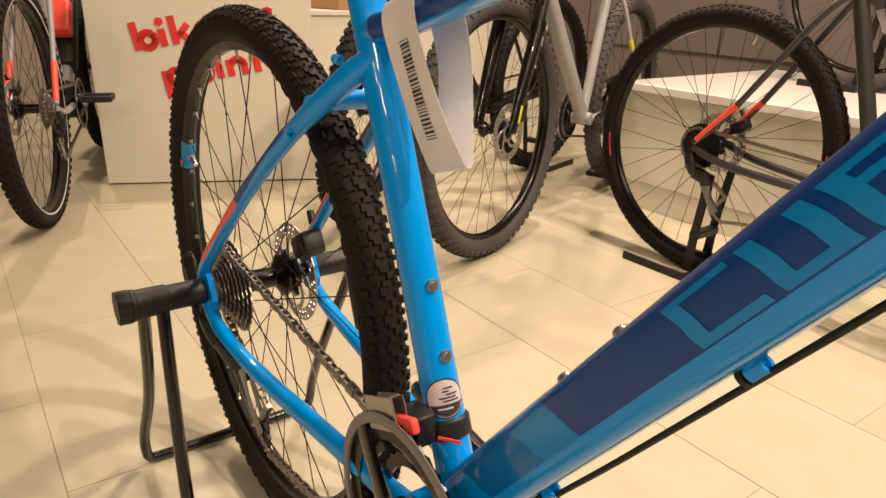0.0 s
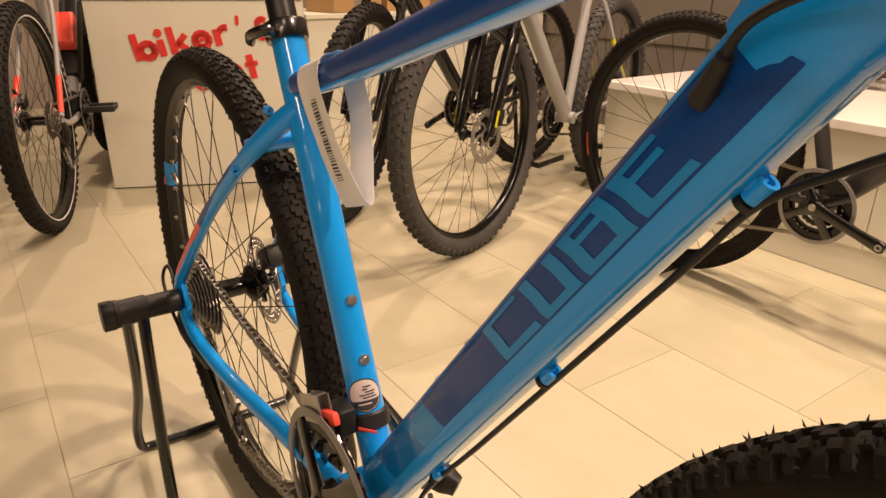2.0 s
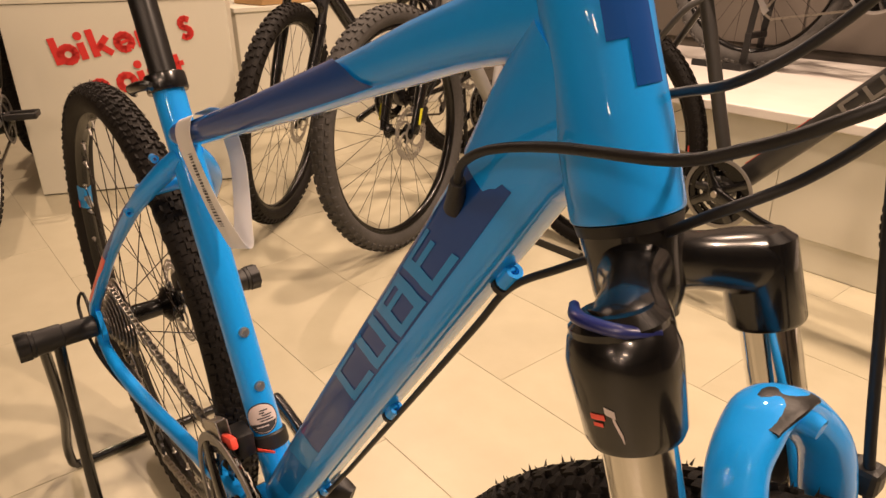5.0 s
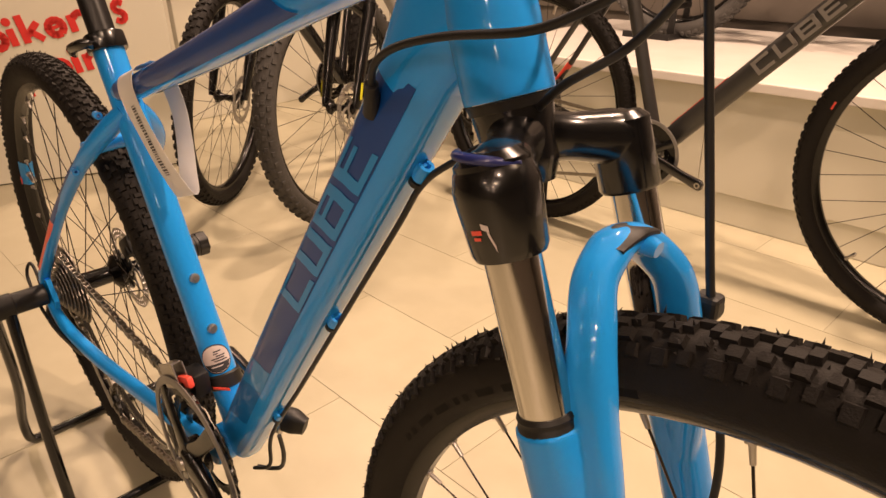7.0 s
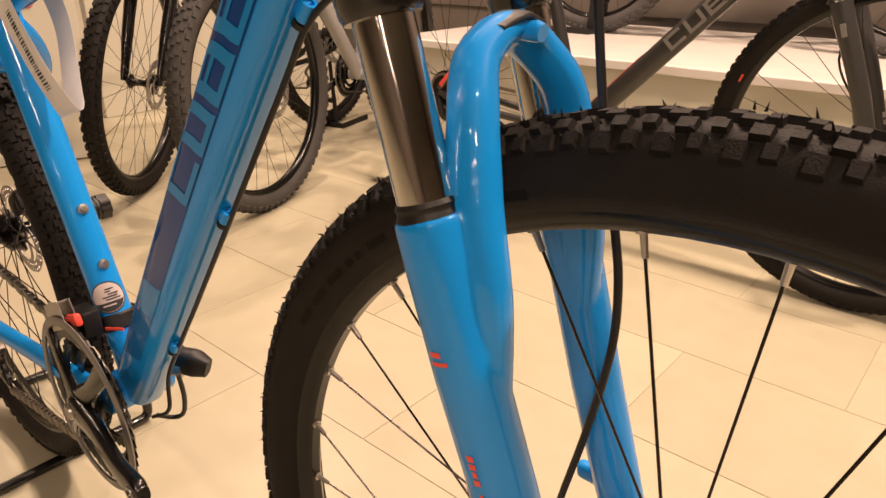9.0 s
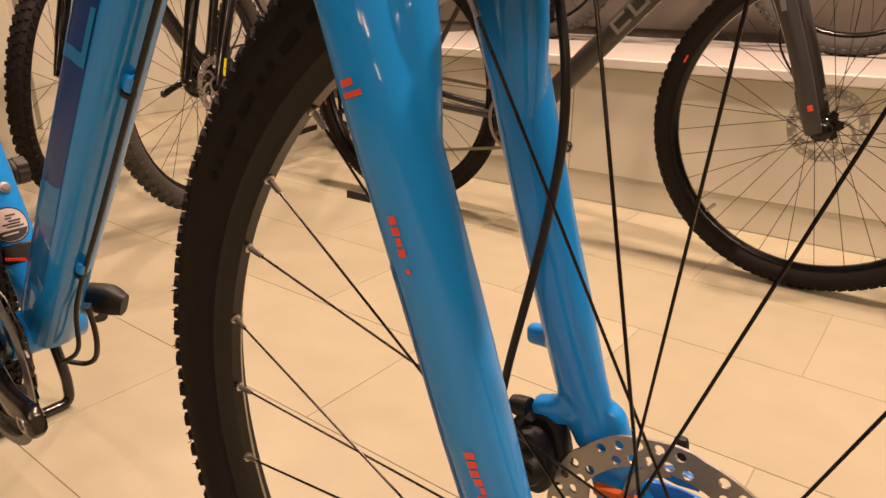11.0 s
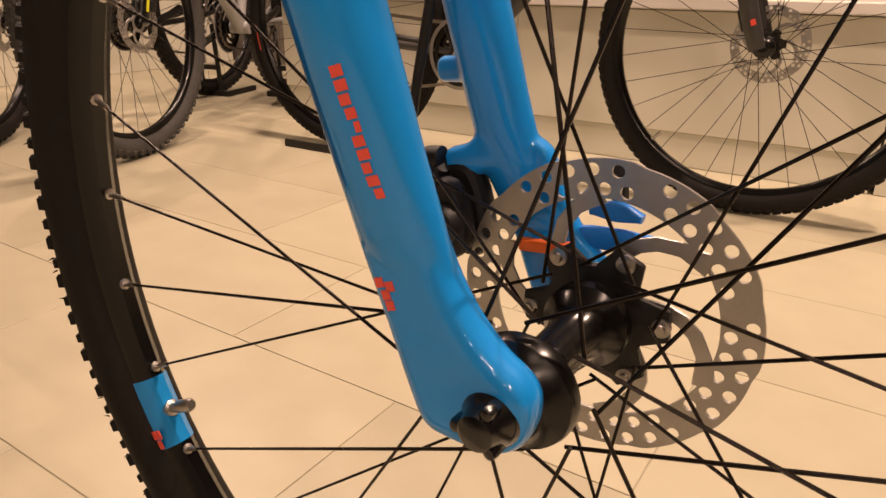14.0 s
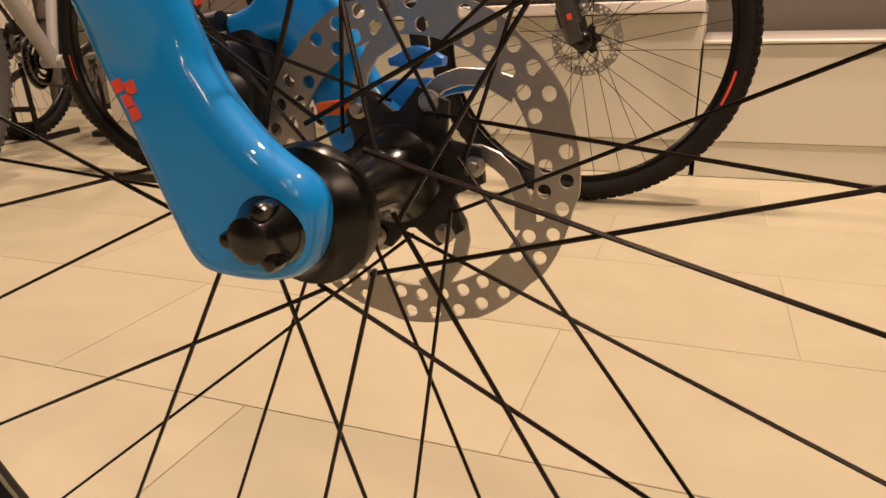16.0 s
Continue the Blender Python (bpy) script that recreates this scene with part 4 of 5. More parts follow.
    for c in (((0.050, -0.15), (0.050, 0.42), (0.10, 0.42), (0.10, -0.15)), ((0.068, 0.42), (0.068, 0.80), (0.115, 0.80), (0.115, 0.42))):
        part("navy_mark", Geo().add(*tube_patch(c, 8, 10, 0.0006, head_point)), NAVY, head, "navy blue head badge shape")
    tt = [(0.345, 0, 0.712), (0.40, 0, 0.722), (0.55, 0, 0.766), (0.70, 0, 0.813), (0.80, 0, 0.846), (0.885, 0, 0.870)]
    tr = [(0.0150, 0.0105), (0.0155, 0.0110), (0.0180, 0.0125), (0.0185, 0.0140), (0.0185, 0.0165), (0.0175, 0.022)]
    top = part("top_tube", Geo().sweep(tt, tr, 32, 2.6, smooth=5), BLUE, bike, "blue top tube, slimmer towards the seat")

    def top_point(u, v, off=0.0):
        i = min(int(u * 5), 4)
        k = u * 5 - i
        p = Vector(tt[i]).lerp(Vector(tt[i + 1]), k)
        a = tr[i][0] + (tr[i + 1][0] - tr[i][0]) * k
        b = tr[i][1] + (tr[i + 1][1] - tr[i][1]) * k
        w = v * math.pi / 2
        c, s = abs(math.cos(w)) ** (2 / 2.6), math.copysign(abs(math.sin(w)) ** (2 / 2.6), w)
        return p + Vector((0, -(a + off) * c, 0)) + Vector((-0.3, 0, 0.954)) * ((b + off) * s)

    part("navy_panel", Geo().add(*tube_patch(((0.10, 0.80), (0.60, 0.78), (0.70, -0.40), (0.10, -0.50)), 30, 12, 0.0016, top_point)), NAVY, top, "navy blue decal field")
    # welded gussets where the tubes meet the head
    part("weld_collar", Geo().sweep([(0.845, 0, 0.785), (0.872, 0, 0.820), (0.893, 0, 0.848)], [(0.0205, 0.027), (0.0215, 0.032), (0.0215, 0.034)], 32, 2.6), BLUE, bike)
    # stays
    for sg in (-1, 1):
        g = Geo().sweep([(0.365, sg * 0.006, 0.694), (0.349, sg * 0.021, 0.676), (0.322, sg * 0.037, 0.650), (0.27, sg * 0.048, 0.609), (0.176, sg * 0.058, 0.533), (0.080, sg * 0.067, 0.443), (0.045, sg * 0.071, 0.408), (0.032, sg * 0.072, 0.388)],
                        [0.0105, 0.0115, 0.0105, 0.0085, 0.0080, 0.0085, 0.0085, 0.0080], 18)
        stay = part("seat_stay", g, BLUE, bike)
        way = [(0.322, 0.037, 0.650), (0.27, 0.048, 0.609), (0.176, 0.058, 0.533), (0.080, 0.067, 0.443), (0.045, 0.071, 0.408)]

        def stay_at(z):
            k = max(i for i in range(4) if way[i][2] >= z)
            p, q = Vector(way[k]), Vector(way[k + 1])
            c = p.lerp(q, (p.z - z) / (p.z - q.z))
            return (c.x - 0.0011, sg * (c.y + 0.0003), c.z + 0.0013)

        for name, top, end, mat, label in (("navy_band", 0.628, 0.523, NAVY, "narrow navy decal band"), ("red_band", 0.523, 0.416, RED, "red decal band near the axle")):
            part(name, Geo().sweep([stay_at(top + (end - top) * k / 6) for k in range(7)], [0.0085] * 7, 18, smooth=1, cap=False), mat, stay, label)
        g = Geo().sweep([(0.028, sg * 0.072, 0.392), (0.035, sg * 0.073, 0.365), (0.062, sg * 0.074, 0.342), (0.12, sg * 0.072, 0.328), (0.22, sg * 0.064, 0.322), (0.32, sg * 0.052, 0.318), (0.42, sg * 0.040, 0.315), (0.48, sg * 0.030, 0.312)],
                        [0.0075, (0.0070, 0.0125), (0.0080, 0.0110), 0.0095, 0.0100, (0.0095, 0.0125), (0.0095, 0.0135), (0.010, 0.014)], 18)
        part("chain_stay", g, BLUE, bike)
        part("dropout", Geo().plate([(0.020, 0.392), (0.055, 0.398), (0.072, 0.366), (0.064, 0.346), (0.036, 0.340), (0.018, 0.362)], 0.007, at(0, sg * 0.0715, 0)), BLUE, bike, smooth=False)
    part("stay_bridge", Geo().sweep([(0.315, -0.044, 0.648), (0.312, 0, 0.650), (0.315, 0.044, 0.648)], [(0.009, 0.009)] * 3, 18, side=(1, 0, 0)), BLUE, bike)
    for q in ((0.345, -0.0300, 0.6900), (0.292, -0.0535, 0.6200)):
        part("cable_stop", Geo().lathe([(0.002, -0.004), (0.0045, -0.004), (0.0045, 0.004), (0.002, 0.004)], 12, at(*q) @ Matrix.Rotation(radians(90), 4, "Z"), closed=True), BLUE, bike)
    # seat post and clamp
    part("seat_post", Geo().sweep([ST1 - d * 0.05, ST1 + d * 0.20], 0.0140, 28, smooth=1), BLACKMETAL, bike, "matt black seat post")
    g = Geo().lathe([(0.0150, -0.010), (0.0205, -0.010), (0.0212, -0.008), (0.0212, 0.006), (0.0205, 0.008), (0.0150, 0.008)], 36, at(*(ST1 - d * 0.002)) @ d.to_track_quat("Y", "Z").to_matrix().to_4x4(), closed=True)
    cl = part("seat_clamp", g, BLACKGLOSS, bike, "black seat clamp with a quick-release lever")
    part("lever", Geo().sweep([(0.345, -0.020, 0.762), (0.352, -0.028, 0.766), (0.330, -0.034, 0.760), (0.300, -0.026, 0.750)], [(0.006, 0.004), (0.006, 0.005), (0.006, 0.004), (0.005, 0.003)], 12), BLACKGLOSS, cl)
    # drive
    build_crank(bike, BB, 0.098, 88, BLACKGLOSS, pedal=False)
    chain_loop(bike, RH, BB, 0.058, 0.076, (0.145, 0, 0.20), CASSETTE)
    rear_mech(bike, RH, BLACKPLASTIC, (0.145, 0, 0.20))
    g = Geo().box((0.030, 0.020, 0.030), at(0.475, -0.030, 0.405), 0.004)
    fd = part("front_derailleur", g, BLACKPLASTIC, bike, "front derailleur with a red link and metal cage")
    part("link", Geo().box((0.034, 0.008, 0.014), at(0.478, -0.044, 0.412) @ turn_y(-22), 0.003), RED, fd, "red painted link")
    part("cage", Geo().box((0.050, 0.0016, 0.030), at(0.452, -0.052, 0.410) @ turn_y(-25), 0.0006).box((0.045, 0.0016, 0.024), at(0.452, -0.040, 0.412) @ turn_y(-25), 0.0006).box((0.022, 0.014, 0.0016), at(0.450, -0.046, 0.424) @ turn_y(-25)), STEEL, fd, "bent steel cage", smooth=False)
    part("clamp_band", Geo().sweep([ST0 + d * 0.054, ST0 + d * 0.056, ST0 + d * 0.070, ST0 + d * 0.072], [0.0185, 0.0205, 0.0205, 0.0185], 28, smooth=1), BLACKPLASTIC, fd, "black clamp band round the seat tube")
    part("band_print", Geo().box((0.020, 0.0008, 0.003), at(0.4985, -0.0135, 0.396) @ Matrix.Rotation(radians(38), 4, "Z")), RED, fd, smooth=False)
    # wheels
    rear = build_wheel(bike, "rear_wheel", RH, R_MAIN, HALF_MAIN, "knob", False, turn=-73.6, main=True)
    cassette(rear, CASSETTE)
    caliper(bike, (0.085, 0.052, 0.425), False)
    # fork
    build_wheel(bike, "front_wheel", FH, R_MAIN, HALF_MAIN, "knob", True, turn=-155.3, main=True, shift=(-0.003, 0.0, -0.003))
    fork_parts(bike)
    # cables
    def cable(name, pts, r, mat=BLACKPLASTIC, label="black cable"):
        part(name, Geo().sweep(pts, r, 10, smooth=8, side=(0.3, 0.9, 0.2)), mat, bike, label)
    off = under * 0.034
    pa = [DT0 + dd * s + off for s in (0.085, 0.22, 0.34, 0.48, 0.53)]
    cable("shift_cable", [(0.525, -0.004, 0.290), (0.560, 0, 0.315)] + pa + [(0.880, 0.002, 0.748), (0.918, 0.004, 0.772), (0.955, -0.010, 0.799), (0.981, 0.0, 0.817), (1.004, 0.0, 0.840), (1.018, 0.0, 0.861), (1.040, 0.01, 0.92)], 0.0022)
    cable("brake_hose", [(0.826, -0.019, 0.770), (0.838, -0.028, 0.787), (0.850, -0.034, 0.801), (0.872, -0.037, 0.812), (0.907, -0.037, 0.820), (0.956, -0.037, 0.826), (0.979, -0.033, 0.834), (1.000, -0.03, 0.845), (1.016, -0.02, 0.858), (1.045, 0.0, 0.90)], 0.0022)
    cable("front_shift_cable", [(0.880, 0.028, 0.822), (0.900, 0.026, 0.829), (0.921, 0.022, 0.835), (0.943, 0.020, 0.842), (0.966, 0.025, 0.858), (0.990, 0.03, 0.885), (1.01, 0.03, 0.92)], 0.0022)
    part("cable_port", Geo().sweep([(0.824, -0.018, 0.768), (0.839, -0.0285, 0.788)], [0.0060, 0.0038], 14, smooth=1), BLACKPLASTIC, down, "black rubber cable port")
    cable("front_brake_hose", [(0.975, 0.052, 0.93), (0.988, 0.052, 0.835), (1.000, 0.052, 0.755), (1.012, 0.050, 0.685), (1.027, 0.044, 0.632), (1.034, 0.040, 0.605), (1.035, 0.040, 0.573), (1.031, 0.040, 0.540), (1.022, 0.041, 0.495), (1.009, 0.044, 0.44), (1.004, 0.048, 0.410), (1.012, 0.052, 0.394)], 0.0024)
    cable("rear_shift_loop", [(0.235, -0.066, 0.326), (0.15, -0.078, 0.322), (0.06, -0.088, 0.34), (0.0, -0.088, 0.385), (0.0, -0.08, 0.41), (0.02, -0.078, 0.40), (0.035, -0.08, 0.35)], 0.0025)
    cable("crank_cable", [(0.525, 0.0, 0.290), (0.535, 0.014, 0.284), (0.552, 0.018, 0.296), (0.566, 0.016, 0.325), (0.575, 0.010, 0.36)], 0.0026)
    g = Geo().sweep([(0.535, 0.030, 0.352), (0.552, 0.040, 0.350), (0.566, 0.048, 0.345)], [(0.010, 0.014), (0.011, 0.015), (0.007, 0.011)], 14, 3.5)
    end = part("cable_stop_block", g, BLACKPLASTIC, bike, "black block with a metal sleeve below the frame")
    part("sleeve", Geo().sweep([(0.528, 0.022, 0.345), (0.545, 0.030, 0.343)], 0.009, 16, smooth=1), STEEL, end, "bright metal sleeve")
    return bike


def fork_parts(bike):
    s = Vector((0.300, 0, -0.954)).normalized()  # down the steering line
    side_y = 0.061
    crown_c = HT_LOW - STEER * 0.012
    g = Geo().sweep([HT_LOW - STEER * 0.001, HT_LOW - STEER * 0.006], [0.0230, 0.0220], 36, smooth=1)
    part("lower_headset_ring", g, BLACKMETAL, bike)
    top_r = Vector((0.960, 0, 0.774))
    g = Geo()
    g.sweep([HT_LOW - STEER * 0.005, HT_LOW - STEER * 0.030, HT_LOW - STEER * 0.045], [0.0215, 0.0195, 0.015], 32)
    for sg in (-1, 1):
        a = HT_LOW - STEER * 0.020
        b = top_r + (Vector((0, -side_y, 0)) if sg < 0 else Vector((-0.013, 0.053, -0.008)))
        g.sweep([a, a.lerp(b, 0.45) + Vector((0.002, 0, -0.002)), b + Vector((0, -sg * 0.006, -0.004)), b + s * 0.006], [(0.0175, 0.018), (0.0115, 0.0125), (0.0150, 0.0150), (0.0160, 0.0160)], 24, 2.4, side=(1, 0, 0))
        g.sweep([b - s * 0.008, b - s * 0.004, b + s * 0.032, b + s * 0.034], [0.012, 0.0165, 0.0168, 0.0155], 28, smooth=1)
    crown = part("fork_crown", g, BLACKGLOSS, bike, "glossy black forged fork crown")
    # lockout knob on the drive side
    b = top_r + Vector((0, -side_y, 0))
    part("top_cap", Geo().sweep([b - s * 0.006, b - s * 0.001, b + s * 0.006, b + s * 0.010, b + s * 0.034, b + s * 0.037], [0.012, 0.0172, 0.0190, 0.0190, 0.0172, 0.0158], 32, smooth=1), BLACKGLOSS, crown, "black fork cap")
    knob = part("lockout_lever", Geo().sweep([b - s * 0.006 + Vector((-0.013, -0.006, 0)), b - s * 0.008 + Vector((-0.003, -0.0145, 0)), b - s * 0.008 + Vector((0.010, -0.0115, 0)), b - s * 0.006 + Vector((0.0165, 0.0, 0))], [(0.0018, 0.0015), (0.0026, 0.0022), (0.0026, 0.0022), (0.0018, 0.0015)], 12), material("dark_blue_plastic", (0.012, 0.02, 0.13), 0.35, coat=0.4, grain=0.2, grain_scale=80), crown, "dark blue lockout lever")
    # small print on the cap
    sd = Vector((-s.z, 0, s.x))
    for row, mt in (((0.0215, 0.0215, 0.0020, -1.66, -1.36), RED), ((0.0245, 0.0245, 0.0014, -1.62, -1.42), RED), ((0.0185, 0.0200, 0.0026, -1.34, -1.16), BADGEWHITE), ((0.0205, 0.0285, 0.0030, -1.22, -1.08), BADGEWHITE)):
        z0, z1, tall, q0, q1 = row
        v, f = [], []
        for k in range(7):
            q, z = q0 + (q1 - q0) * k / 6, z0 + (z1 - z0) * k / 6
            for dz in (0.0, tall):
                r = 0.0190 - (z + dz - 0.010) * 0.075 + 0.0003
                v.append(b + s * (z + dz) + (sd * math.cos(q) + Vector((0, 1, 0)) * math.sin(q)) * r)
        for k in range(6):
            f.append((2 * k, 2 * k + 1, 2 * k + 3, 2 * k + 2))
        part("cap_print", Geo().add(v, f), mt, crown, "small printed mark")
    # sliders
    cast, lowers = Geo(), new("fork_casting", bpy.data.meshes.new("fork_casting"))
    lowers.parent = bike
    for sg in (-1, 1):
        b = Vector((0.960, -side_y, 0.774)) if sg < 0 else Vector((0.943, 0.058, 0.772))
        low = b + s * (0.116 if sg < 0 else 0.125)
        part("stanchion", Geo().sweep([b + s * 0.03, low + s * 0.03], 0.0128, 30, smooth=1), CHROME, bike, "polished chrome fork stanchion")
        part("dust_seal", Geo().sweep([low - s * 0.006, low - s * 0.004, low - s * 0.003, low - s * 0.001, low, low + s * 0.006], [0.0134, 0.0143, 0.0138, 0.0140, 0.0146, 0.0146], 30, smooth=1), BLACKPLASTIC, bike, "black dust seal")
        y = sg * side_y
        g = Geo()
        p0 = low + s * 0.001
        # way of the leg: (down the line, forward shift, inward shift, half width across, half width along)
        if sg < 0:
            way = ((0.0, 0.0, 0.0, 0.0158, 0.0158), (0.020, 0.0005, 0.0, 0.0160, 0.0163), (0.07, 0.001, 0.0, 0.0156, 0.0160), (0.14, -0.0005, 0.005, 0.0152, 0.0157), (0.20, -0.0035, 0.010, 0.0144, 0.0158),
                   (0.235, -0.0060, 0.0135, 0.0125, 0.0164), (0.260, -0.0070, 0.0160, 0.0105, 0.0172), (0.278, -0.0050, 0.0175, 0.0078, 0.0150))
        else:
            way = ((0.0, 0.0, 0.0, 0.0150, 0.0155), (0.018, 0.0005, 0.0, 0.0152, 0.0160), (0.06, 0.001, 0.0, 0.0145, 0.0158), (0.13, -0.001, 0.0, 0.0138, 0.0155), (0.19, -0.003, 0.003, 0.0125, 0.0155),
                   (0.225, -0.005, 0.006, 0.0105, 0.0155), (0.250, -0.005, 0.007, 0.0090, 0.0158), (0.268, -0.003, 0.008, 0.0075, 0.0140))

        def leg_at(t):
            k = max(i for i in range(len(way) - 1) if way[i][0] <= t)
            u = (t - way[k][0]) / (way[k + 1][0] - way[k][0])
            e = [p + (q - p) * u for p, q in zip(way[k], way[k + 1])]
            return p0 + s * t + Vector((e[1], e[2], 0)), e[3], e[4]
        full = way[-1][0]
        rings = [leg_at(min(full * k / 40, full - 0.0001)) for k in range(41)]
        g.sweep([r[0] for r in rings], [(r[1], r[2]) for r in rings], 32, 2.1, smooth=1)
        cast.add(g.v, g.f)
        # flat open dropout round the axle
        hook = [(1.043, 0.430, 0.4), (1.050, 0.406), (1.062, 0.378), (1.070, 0.357), (1.0775, 0.340), (1.090, 0.3385), (1.104, 0.3385), (1.114, 0.342), (1.1195, 0.350), (1.1215, 0.363), (1.117, 0.371), (1.107, 0.3765), (1.0985, 0.3845), (1.091, 0.394), (1.083, 0.409), (1.075, 0.430, 0.4)]
        yc = -0.0430 if sg < 0 else 0.0660
        cast.slab(hook, 0.0180 if sg < 0 else 0.012, 0.0062 if sg < 0 else 0.004, at(0, yc, 0) if sg < 0 else at(-0.006, yc, -0.004))
        if sg < 0:
            def leg_patch(t0, t1, w0, w1, mat, label):
                v, f = [], []
                fore = Vector((-s.z, 0, s.x))
                for i in range(9):
                    c, ra, rb = leg_at(t0 + (t1 - t0) * i / 8)
                    for j in range(5):
                        w = w0 + (w1 - w0) * j / 4
                        cc, ss = math.copysign(abs(math.cos(w)) ** (2 / 2.1), math.cos(w)), abs(math.sin(w)) ** (2 / 2.1)
                        v.append(c + fore * (cc * (rb + 0.0005)) + Vector((0, -1, 0)) * (ss * (ra + 0.0005)))
                for i in range(8):
                    for j in range(4):
                        f.append((i * 5 + j, i * 5 + j + 1, i * 5 + j + 6, i * 5 + j + 5))
                part("fork_print", Geo().add(v, f), mat, lowers, label)
            leg_patch(0.055, 0.0575, 1.50, 1.84, RED, "small red printed lines")
            leg_patch(0.0595, 0.0615, 1.34, 1.86, RED, "small red printed lines")
            for k, (lo, hi) in enumerate(((0.0, 0.20), (0.0, 0.20), (0.03, 0.17), (0.0, 0.20))):
                leg_patch(0.1050 + k * 0.0042, 0.1082 + k * 0.0042, 1.40 + lo, 1.40 + hi, RED, "red printed bar")
            leg_patch(0.1255, 0.1275, 1.42, 1.54, RED, "red printed bar")
            leg_patch(0.124, 0.242, 2.02, 2.16, TEALBLUE, "darker blue decal stripe")
            for k, (lo, hi) in enumerate(((0.0, 0.30), (0.0, 0.30), (0.04, 0.30), (0.0, 0.26), (0.0, 0.14), (0.02, 0.30), (0.0, 0.30), (0.08, 0.30), (0.0, 0.30), (0.0, 0.22))):
                leg_patch(0.2045 + k * 0.0044, 0.2080 + k * 0.0044, 1.16 + lo * 0.8, 1.18 + hi * 0.8, RED, "red printed bar")
            mark = Geo()
            for dx, dz in ((-0.0024, 0.0034), (0.0020, 0.0030), (0.0004, -0.0006), (0.0022, -0.0042)):
                mark.box((0.0034, 0.0008, 0.0036), at(1.0645 + dx, yc - 0.0091, 0.3918 + dz) @ turn_y(-20))
            part("fork_print", mark, RED, lowers, "small red mark", smooth=False)
    # arch over the tyre, in front of the stanchions
    cast.sweep([(1.026, -0.056, 0.575), (1.017, -0.0545, 0.630), (1.0075, -0.0485, 0.672), (1.0005, -0.0405, 0.701), (0.992, -0.029, 0.7195), (0.9885, -0.014, 0.729), (0.9875, -0.004, 0.7315), (0.9885, 0.006, 0.729), (0.992, 0.019, 0.7195), (0.999, 0.0305, 0.703), (1.002, 0.0385, 0.676), (1.005, 0.0480, 0.632), (1.008, 0.0530, 0.575)],
                    [(0.010, 0.008), (0.0150, 0.0105), (0.0128, 0.0108), (0.0112, 0.0100), (0.0112, 0.0088), (0.0125, 0.0078), (0.0132, 0.0070), (0.0125, 0.0078), (0.0112, 0.0088), (0.0110, 0.0090), (0.0115, 0.0092), (0.0130, 0.0095), (0.009, 0.008)], 24, 2.3, side=(1, 0, 0), smooth=7)
    part("arch_recess", Geo().sweep([(0.995, -0.020, 0.7335), (0.993, -0.004, 0.7375), (0.995, 0.012, 0.7335)], [(0.005, 0.0015), (0.0090, 0.0022), (0.005, 0.0015)], 16, 2.6, side=(1, 0, 0)), BLACKPLASTIC, lowers, "black recess plate on the arch")
    part("mudguard_boss", Geo().sweep([(0.992, 0.000, 0.731), (1.003, 0.000, 0.731), (1.006, 0.000, 0.7305)], [0.0042, 0.0048, 0.0040], 16, smooth=1), BLUE, lowers, "round mudguard boss")
    # hose clamp, brake tab, caliper and pads guard on the far leg
    part("hose_clamp", Geo().box((0.014, 0.012, 0.014), at(1.010, 0.052, 0.682), 0.003).box((0.022, 0.008, 0.007), at(1.006, 0.054, 0.680), 0.002), BLACKPLASTIC, bike, "black hose clamp", smooth=False)
    cast.sweep([(1.034, 0.064, 0.4535), (1.020, 0.066, 0.4525), (1.011, 0.067, 0.4515), (1.008, 0.067, 0.4512)], [(0.006, 0.007), (0.0055, 0.0065), (0.0055, 0.0065), (0.004, 0.005)], 14, 2.4)
    cast.sweep([(1.058, 0.0645, 0.424), (1.047, 0.064, 0.420), (1.032, 0.062, 0.411), (1.019, 0.061, 0.4085)], [(0.0080, 0.017), (0.0080, 0.013), (0.0078, 0.0085), (0.007, 0.0068)], 16, 3.2)
    # the two legs and the arch are cast in one piece
    lowers.data = cast.mesh("fork_casting", BLUE)
    blend = lowers.modifiers.new("cast", "REMESH")
    blend.mode, blend.voxel_size, blend.use_smooth_shade = "VOXEL", 0.0014, True
    soften = lowers.modifiers.new("soften", "SMOOTH")
    soften.factor, soften.iterations = 0.5, 9
    tagged(lowers, "glossy blue cast fork legs with the arch between them")
    tilt = at(1.030, 0.050, 0.386) @ turn_y(-14)
    g = Geo().slab([(-0.015, 0.022), (0.006, 0.026), (0.014, 0.014), (0.013, -0.016), (0.004, -0.026), (-0.012, -0.020), (-0.016, 0.0)], 0.014, 0.004, tilt @ at(0, 0.010, 0))
    g.slab([(-0.012, 0.018), (0.004, 0.020), (0.011, 0.010), (0.010, -0.014), (0.0, -0.022), (-0.011, -0.016)], 0.012, 0.003, tilt @ at(0, -0.006, 0))
    g.lathe([(0, -0.018), (0.0085, -0.018), (0.0100, -0.016), (0.0100, 0.0), (0, 0.0)], 24, tilt @ at(-0.001, 0, -0.002))
    g.lathe([(0, -0.0195), (0.0045, -0.0195), (0.0045, -0.017), (0, -0.017)], 12, tilt @ at(-0.001, 0, -0.002))
    g.sweep([(1.019, 0.053, 0.411), (1.011, 0.053, 0.410), (1.007, 0.053, 0.410)], [(0.0062, 0.0062), (0.0062, 0.0062), (0.005, 0.005)], 14, smooth=1)
    g.sweep([(1.020, 0.051, 0.408), (1.015, 0.052, 0.398), (1.018, 0.052, 0.388)], [0.0045, 0.0055, 0.0050], 12)
    part("brake_caliper", g, BLACKPLASTIC, bike, "black disc brake caliper behind the fork leg")
